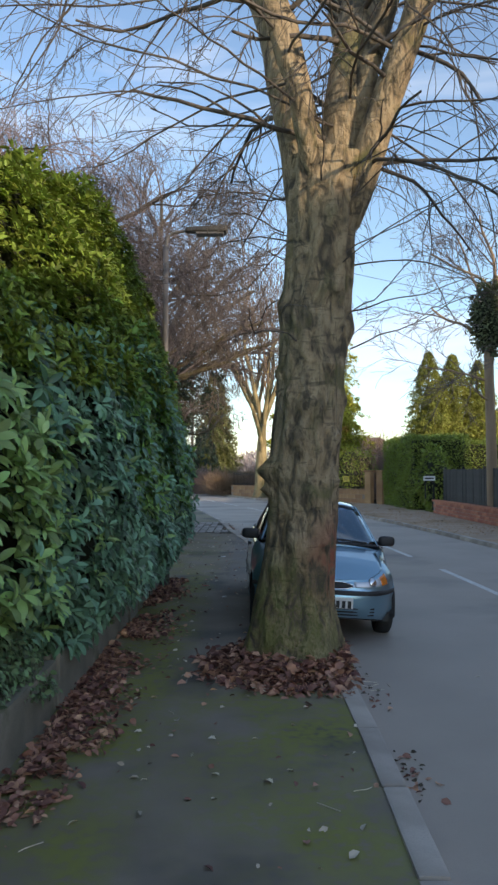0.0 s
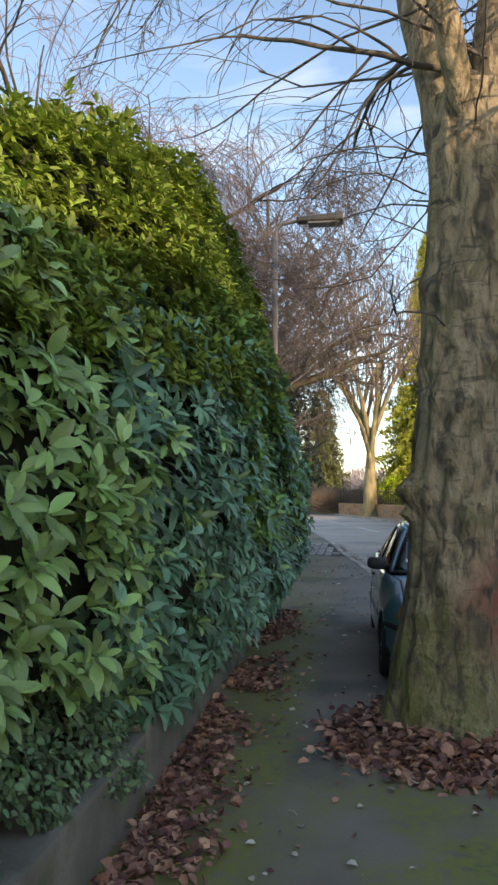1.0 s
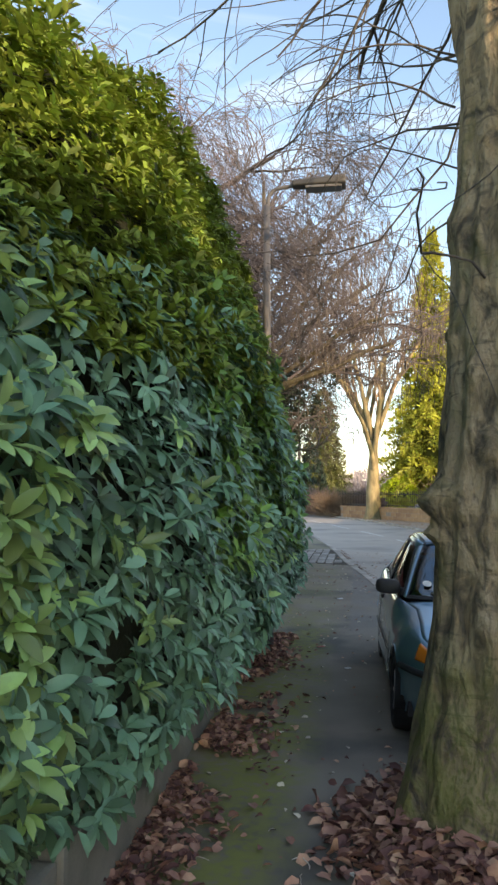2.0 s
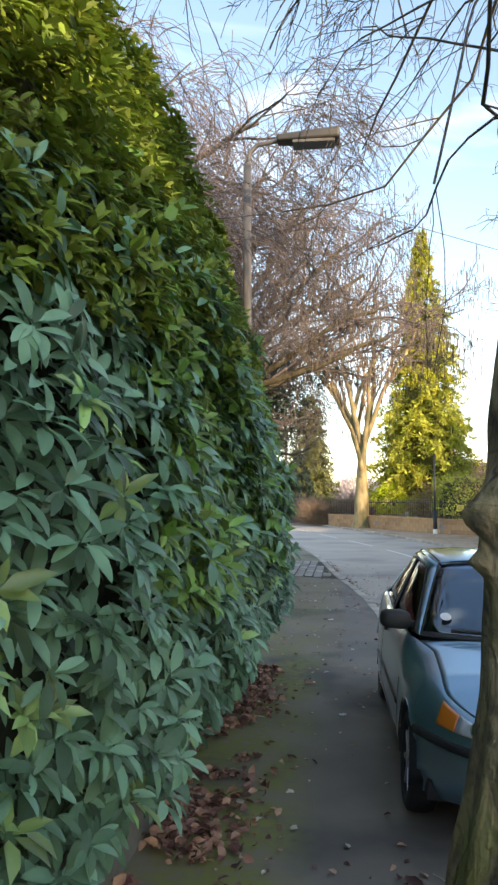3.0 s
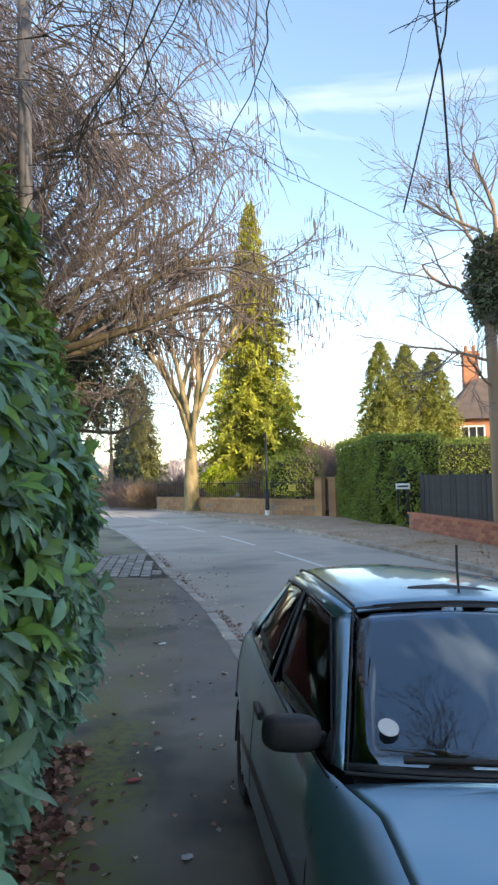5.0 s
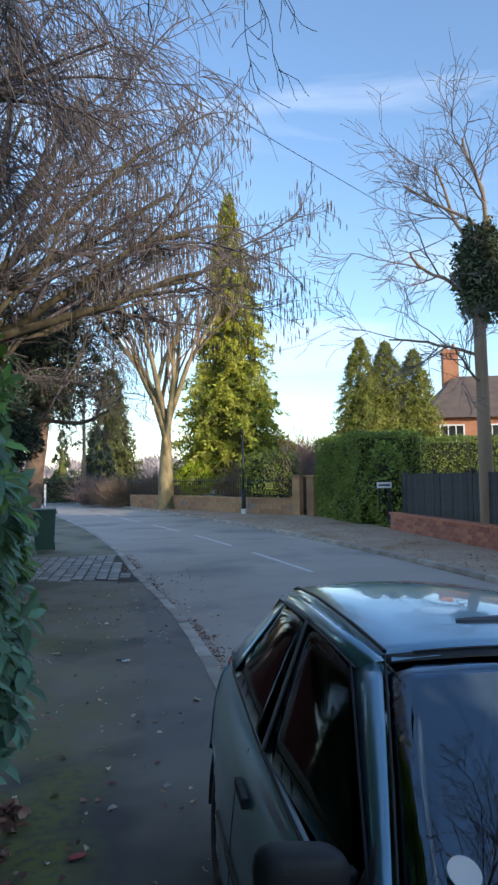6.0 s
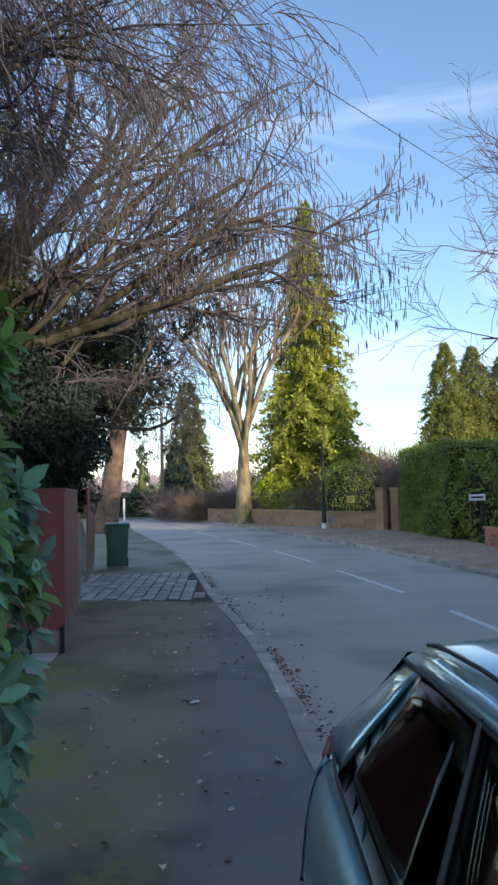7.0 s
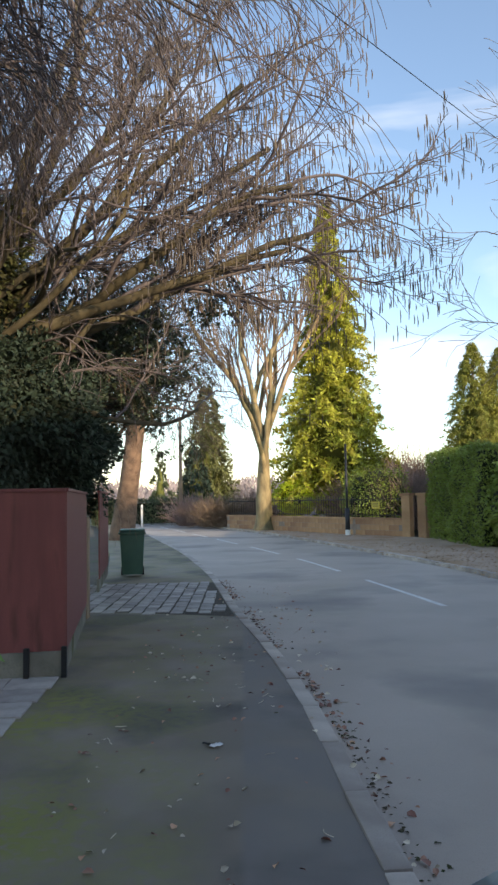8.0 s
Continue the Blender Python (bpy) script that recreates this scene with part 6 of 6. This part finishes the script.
def post_lamp(at):
    l = thing("sign_post", "slim dark post with a white base band", "post", at=Matrix.Translation(at))
    bm = bm_new()
    cyl(bm, 0.06, 0.05, -0.1, 4.2, 12)
    part("shaft", bm, M_IRON, l, "", True)
    bm = bm_new()
    cyl(bm, 0.11, 0.1, -0.1, 1.25, 14)
    cyl(bm, 0.12, 0.12, 0.3, 0.36, 14)
    part("base", bm, M_IRON, l, "", True)
    bm = bm_new()
    cyl(bm, 0.115, 0.115, 0.0, 0.25, 14)
    part("band", bm, M_WHITE, l, "white painted band")
    return l


post_lamp((4.45, 43.0, 0))
tp = thing("telegraph_pole", "tall pale timber telegraph pole past the bend", "pole", at=Matrix.Translation((-5.1, 65.5, 0)))
bm = bm_new()
cyl(bm, 0.16, 0.11, -0.2, 8.2, 12)
part("shaft", bm, M_WOODPOST, tp, "", True)
bar([(0.0, 0, 8.0), (-0.3, 0, 8.0)], 0.03, M_IRON, "bracket", tp)
bm = bm_new()
box(bm, -0.07, 0.07, -0.07, 0.07, -0.1, 1.5, 0.02)
tagged(part("white_gate_post", bm, M_WHITE, None, "", False, pose(-7.6, 62, 0)), "white gate post beside the far road", "post")
# overhead wire
wire = tagged(put("overhead_wire", None), "thin black overhead cable across the road", "cable")
t = Tubes()
s = np.linspace(0, 1, 24)
t.add(np.stack([-1.1 + 14.5 * s, 14.5 + 17.4 * s, 6.45 + 2.3 * s - 0.3 * s * (1 - s)], 1), np.full(24, 0.007), 4)
put("cable", t.mesh("cable", M_IRON), wire)

# bare tree with ivy behind the brick wall
tr, tips = bare_tree("ivied_tree", "tall slim bare tree with ivy round its upper trunk", (8.35, 24.9, 0), [(0, 0, -0.1), (-0.05, 0, 3), (-0.1, 0, 6), (0.2, 0, 8.5)], [0.2, 0.17, 0.15, 0.1],
          [(0.6, (-1, 0.3, 0.5), 2.6, 0.05), (0.75, (-1, 0, 0.9), 2.8, 0.06), (0.85, (-0.6, 0.6, 1), 3, 0.06), (0.95, (0.2, 0, 1.3), 3, 0.07), (0.7, (0.8, 0.4, 0.8), 2.5, 0.06), (0.5, (-0.8, -0.5, 0.5), 2, 0.04), (0.98, (-0.7, 0, 1.3), 2.6, 0.05)], 3, 131, (M_WOODPOST, M_VIOLET), kids=(4, 6), rmin=0.006)
leaf_blob("ivy_clump", "dark ivy clump growing round the slim trunk", (8.3, 24.9, 7.0), (0.75, 0.75, 1.55), M_DARKFOL, 132, 2600, 0.14, "ivy")

# house behind the hedge


def house(at, rz, w, d, eaves, ridge, label, wall_m, hip=0.3):
    h = thing("house", label, "house", at=pose(*at, 0, 0, rz))
    bm = bm_new()
    box(bm, -w / 2, w / 2, -d / 2, d / 2, -0.2, eaves)
    part("wall", bm, wall_m, h)
    bm = bm_new()
    ov = 0.45
    a = [(-w / 2 - ov, -d / 2 - ov, eaves - 0.1), (w / 2 + ov, -d / 2 - ov, eaves - 0.1), (w / 2 + ov, d / 2 + ov, eaves - 0.1), (-w / 2 - ov, d / 2 + ov, eaves - 0.1), (-w / 2 + d * hip, 0, ridge), (w / 2 - d * hip, 0, ridge)]
    vs = [bm.verts.new(p) for p in a]
    for q in ((0, 1, 5, 4), (2, 3, 4, 5), (3, 0, 4), (1, 2, 5), (3, 2, 1, 0)):
        bm.faces.new([vs[i] for i in q])
    roof = part("roof", bm, M_TILE, h, "brown tiled hipped roof")
    bm = bm_new()
    box(bm, -0.5, 0.5, -0.35, 0.35, 0, ridge - eaves + 1.8, 0.02)
    box(bm, -0.58, 0.58, -0.43, 0.43, ridge - eaves + 1.5, ridge - eaves + 1.65, 0.02)
    ch = part("chimney", bm, M_BRICK_FAR, roof, "brick chimney stack", False, pose(-w * 0.28, 0.2, eaves))
    for k in (-0.25, 0.25):
        bm = bm_new()
        cyl(bm, 0.13, 0.1, 0, 0.4, 10)
        part("chimney_pot", bm, M_BRICK_FAR, h, "", False, pose(-w * 0.28 + k, 0.2, ridge + 1.8))
    for z in (0.9, eaves - 1.8):
        for k in range(int(w / 2.6)):
            for side in (-1, 1):
                x = -w / 2 + 1.3 + k * 2.6
                wdw = put("window", None, h, "white-framed window", pose(x, side * (d / 2 + 0.0), z, 0, 0, 0 if side < 0 else 180))
                bm = bm_new()
                for x0, x1, z0, z1 in ((-0.75, 0.75, 0, 0.09), (-0.75, 0.75, 1.21, 1.3), (-0.75, -0.66, 0.09, 1.21), (0.66, 0.75, 0.09, 1.21), (-0.26, -0.2, 0.09, 1.21), (0.2, 0.26, 0.09, 1.21)):
                    box(bm, x0, x1, -0.06, 0.02, z0, z1)
                part("frame", bm, M_WHITE, wdw)
                bm = bm_new()
                box(bm, -0.66, 0.66, -0.02, 0.0, 0.09, 1.21)
                part("pane", bm, M_PANE, wdw)
    return h


house((22.2, 52.0, 0), -12, 9.5, 7.5, 5.3, 8.2, "brick house with white windows and a tiled roof", M_BRICK_FAR)
house((15.8, 100, 0), 0, 9, 8, 4.6, 6.6, "distant orange brick house beyond the gardens", M_BRICK_FAR)
# an added, unseen row of tall houses across the road, which keeps the low sun off the near street
for k, y in enumerate((-15.5, -5.0, 5.5, 16.0)):
    house((17.5 + 0.4 * (k % 2), y, 0), 90, 10.6, 8.5, 6.6, 10.9, "tall unseen brick house added across the road to block the sun", M_BRICK_FAR, 0.02)

# far woods: one long uneven ridge of bare treetops, their colour paled to stand for haze
rng = np.random.default_rng(141)
wood = tagged(thing("far_woods", "line of distant bare brown woods with haze mixed into their colour", "woods"), kind="stuff")
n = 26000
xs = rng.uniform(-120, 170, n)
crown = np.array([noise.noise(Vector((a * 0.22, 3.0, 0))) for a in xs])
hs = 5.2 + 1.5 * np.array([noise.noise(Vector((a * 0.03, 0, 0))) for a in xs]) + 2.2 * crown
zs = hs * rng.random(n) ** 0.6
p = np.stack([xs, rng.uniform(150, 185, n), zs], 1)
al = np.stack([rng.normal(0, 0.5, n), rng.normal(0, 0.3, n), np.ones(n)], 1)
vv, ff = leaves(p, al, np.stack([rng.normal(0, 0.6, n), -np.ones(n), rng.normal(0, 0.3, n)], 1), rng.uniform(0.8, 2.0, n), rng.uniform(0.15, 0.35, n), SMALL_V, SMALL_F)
put("treetops", np_mesh("treetops", vv, ff, M_HAZED_WOODS), wood)
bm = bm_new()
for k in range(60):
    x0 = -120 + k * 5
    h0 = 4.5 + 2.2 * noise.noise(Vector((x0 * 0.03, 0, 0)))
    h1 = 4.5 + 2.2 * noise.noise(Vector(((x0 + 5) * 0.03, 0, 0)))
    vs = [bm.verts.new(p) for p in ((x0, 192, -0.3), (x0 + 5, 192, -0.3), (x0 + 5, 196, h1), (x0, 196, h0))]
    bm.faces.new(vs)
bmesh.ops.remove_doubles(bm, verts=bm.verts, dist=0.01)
part("understorey", bm, M_HAZED_WOODS, wood, "", True)

# ---- litter ----


def litter(name, label, n, seed, where, material, size, tilt=0.5, lift=0.01):
    rng = np.random.default_rng(seed)
    p = where(n, rng)
    k = len(p)
    a = rng.uniform(0, 6.28, k)
    al = np.stack([np.cos(a), np.sin(a), rng.normal(0.1, tilt * 0.5, k)], 1)
    up = np.stack([rng.normal(0, tilt, k), rng.normal(0, tilt, k), np.ones(k)], 1)
    ln = size * rng.uniform(0.5, 1.35, k)
    p = p + np.array([0, 0, lift])
    v, f = leaves(p, al, up, ln, ln * rng.uniform(0.45, 0.8, k), LEAF_V * np.array([1, 1, 1.6]), LEAF_F)
    ob = tagged(put(name, np_mesh(name, v, f, material)), label, "fallen leaves", "", "stuff")
    return ob


def edge_strip(n, rng):
    y = rng.uniform(-2, 11.6, n)
    x = -1.36 + np.abs(rng.normal(0.0, 0.22, n)) + 0.05 * np.sin(y * 1.7)
    keep = np.array([noise.noise(Vector((a * 1.2, b * 1.1, 3))) + 0.5 * noise.noise(Vector((a * 4, b * 4, 8))) for a, b in zip(x, y)]) > -0.12 + 0.55 * (x + 1.36) - 0.25 * (y > 5)
    return np.stack([x, y, rng.uniform(0, 0.025, n)], 1)[keep]


def pile(n, rng):
    a, r = rng.uniform(0, 6.28, n), np.abs(rng.normal(0.55, 0.17, n))
    x, y = 0.42 + r * np.cos(a) * 1.0, 6.5 + r * np.sin(a) * 1.0
    z = 0.16 * np.exp(-((r - 0.42) / 0.2) ** 2) * rng.random(n)
    ok = (x < 0.85) & ((y < 6.8) | (x < 0.2))
    return np.stack([x, y, z], 1)[ok]


def scatter(n, rng):
    return np.stack([rng.uniform(-1.5, 0.7, n), rng.uniform(-2, 24, n), np.zeros(n)], 1)


def gutter(n, rng):
    y = rng.uniform(-2, 26, n)
    y = y[np.array([noise.noise(Vector((0, b * 0.7, 9))) for b in y]) > -0.1]
    return np.stack([curve_x(KERB, y) + 0.06 + np.abs(rng.normal(0, 0.09, len(y))), y, np.full(len(y), ROAD_Z)], 1)


def far_verge(n, rng):
    y = rng.uniform(20, 58, n)
    return np.stack([curve_x(FAR_KERB, y) + rng.uniform(-0.4, 3.2, n), y, np.zeros(n)], 1)


litter("hedge_foot_leaves", "reddish-brown dead leaves along the hedge foot", 9000, 151, edge_strip, M_LITTER, 0.06, 0.7)
litter("leaf_pile", "heap of dead red-brown leaves round the tree foot", 5200, 152, pile, M_LITTER, 0.085, 0.8)
litter("scattered_leaves", "a few pale dead leaves on the pavement", 330, 153, scatter, M_LITTER_PALE, 0.05, 0.45)
litter("scattered_brown_leaves", "scattered brown leaf scraps on the pavement", 420, 155, scatter, M_LITTER, 0.045, 0.35)
litter("gutter_leaves", "dead leaves lying in the gutter", 420, 154, gutter, M_LITTER, 0.055, 0.5)
litter("gutter_mulch", "dark rotting leaf mulch along the gutter", 900, 158, gutter, M_SOIL, 0.035, 0.3, 0.004)
litter("verge_leaves", "orange-brown leaves over the far pavement", 4000, 156, far_verge, M_VERGE, 0.06, 0.15)
# twigs on the pavement
rng = np.random.default_rng(157)
tw = tagged(thing("fallen_twigs", "short dead twigs lying on the pavement", "twigs"), kind="stuff")
t = Tubes()
for k in range(120):
    x, y, a = rng.uniform(-1.4, 0.6), rng.uniform(0, 20), rng.uniform(0, 3.14)
    if rng.random() < 0.5:
        x, y = 0.42 + rng.normal(0, 0.4), 5.95 + rng.normal(0, 0.16)
    q = wander((x, y, 0.012), (math.cos(a), math.sin(a), 0.02), rng.uniform(0.05, 0.16), 4, rng, 0, 0.3)
    q[:, 2] = 0.012 + 0.01 * rng.random()
    t.add(q, np.full(5, 0.0028), 4)
put("twigs", t.mesh("twigs", M_LITTER_PALE), tw)


def scrap(at, size, material, label, seed):
    """A crumpled scrap of paper lying on the path."""
    bm = bm_new()
    g = bmesh.ops.create_grid(bm, x_segments=7, y_segments=5, size=0.5)
    for v in g["verts"]:
        q = v.co.copy()
        k = 1.0 - 0.35 * abs(q.x * 2) ** 2
        v.co = Vector((q.x * size[0], q.y * size[1] * k, 0.012 + 0.02 * abs(noise.noise(q * 5 + Vector((seed, 0, 0))))))
    bmesh.ops.solidify(bm, geom=list(bm.faces), thickness=0.002)
    return tagged(part("litter_scrap", bm, material, None, "", True, at), label, "litter")


scrap(pose(-0.65, 10.98, 0.0, 0, 0, 20), (0.09, 0.05), plain("red_paper", (0.5, 0.1, 0.09), 0.6), "crumpled red and white wrapper on the pavement", 1)
scrap(pose(-0.52, 14.75, 0.0, 0, 0, 40), (0.1, 0.06), M_WHITE, "crumpled white tissue on the pavement", 2)
scrap(pose(-0.58, 14.78, 0.0, 0, 0, -30), (0.09, 0.03), M_BLACK, "dark scrap of plastic on the pavement", 3)
scrap(pose(-0.34, 10.0, 0.0, 0, 0, 10), (0.06, 0.05), M_WHITE, "small white paper scrap on the pavement", 4)

# the house group also takes in the added sun-blocking row
GROUPS = {"yew_bush": "yews over the fence", "cypress": "cypresses above the clipped hedge", "house": "houses of the street", "gate_pier": "gate piers", "bare_shrub": "bare shrubs behind the wall", "litter_scrap": "litter on the pavement", "street_name_sign": "white signs", "railings": "railings on the garden wall", "garden_wall": "lengths of garden wall"}
for ob in scene.objects:
    if ob.parent is None and ob.name.split(".")[0] in GROUPS:
        ob["group"] = GROUPS[ob.name.split(".")[0]]
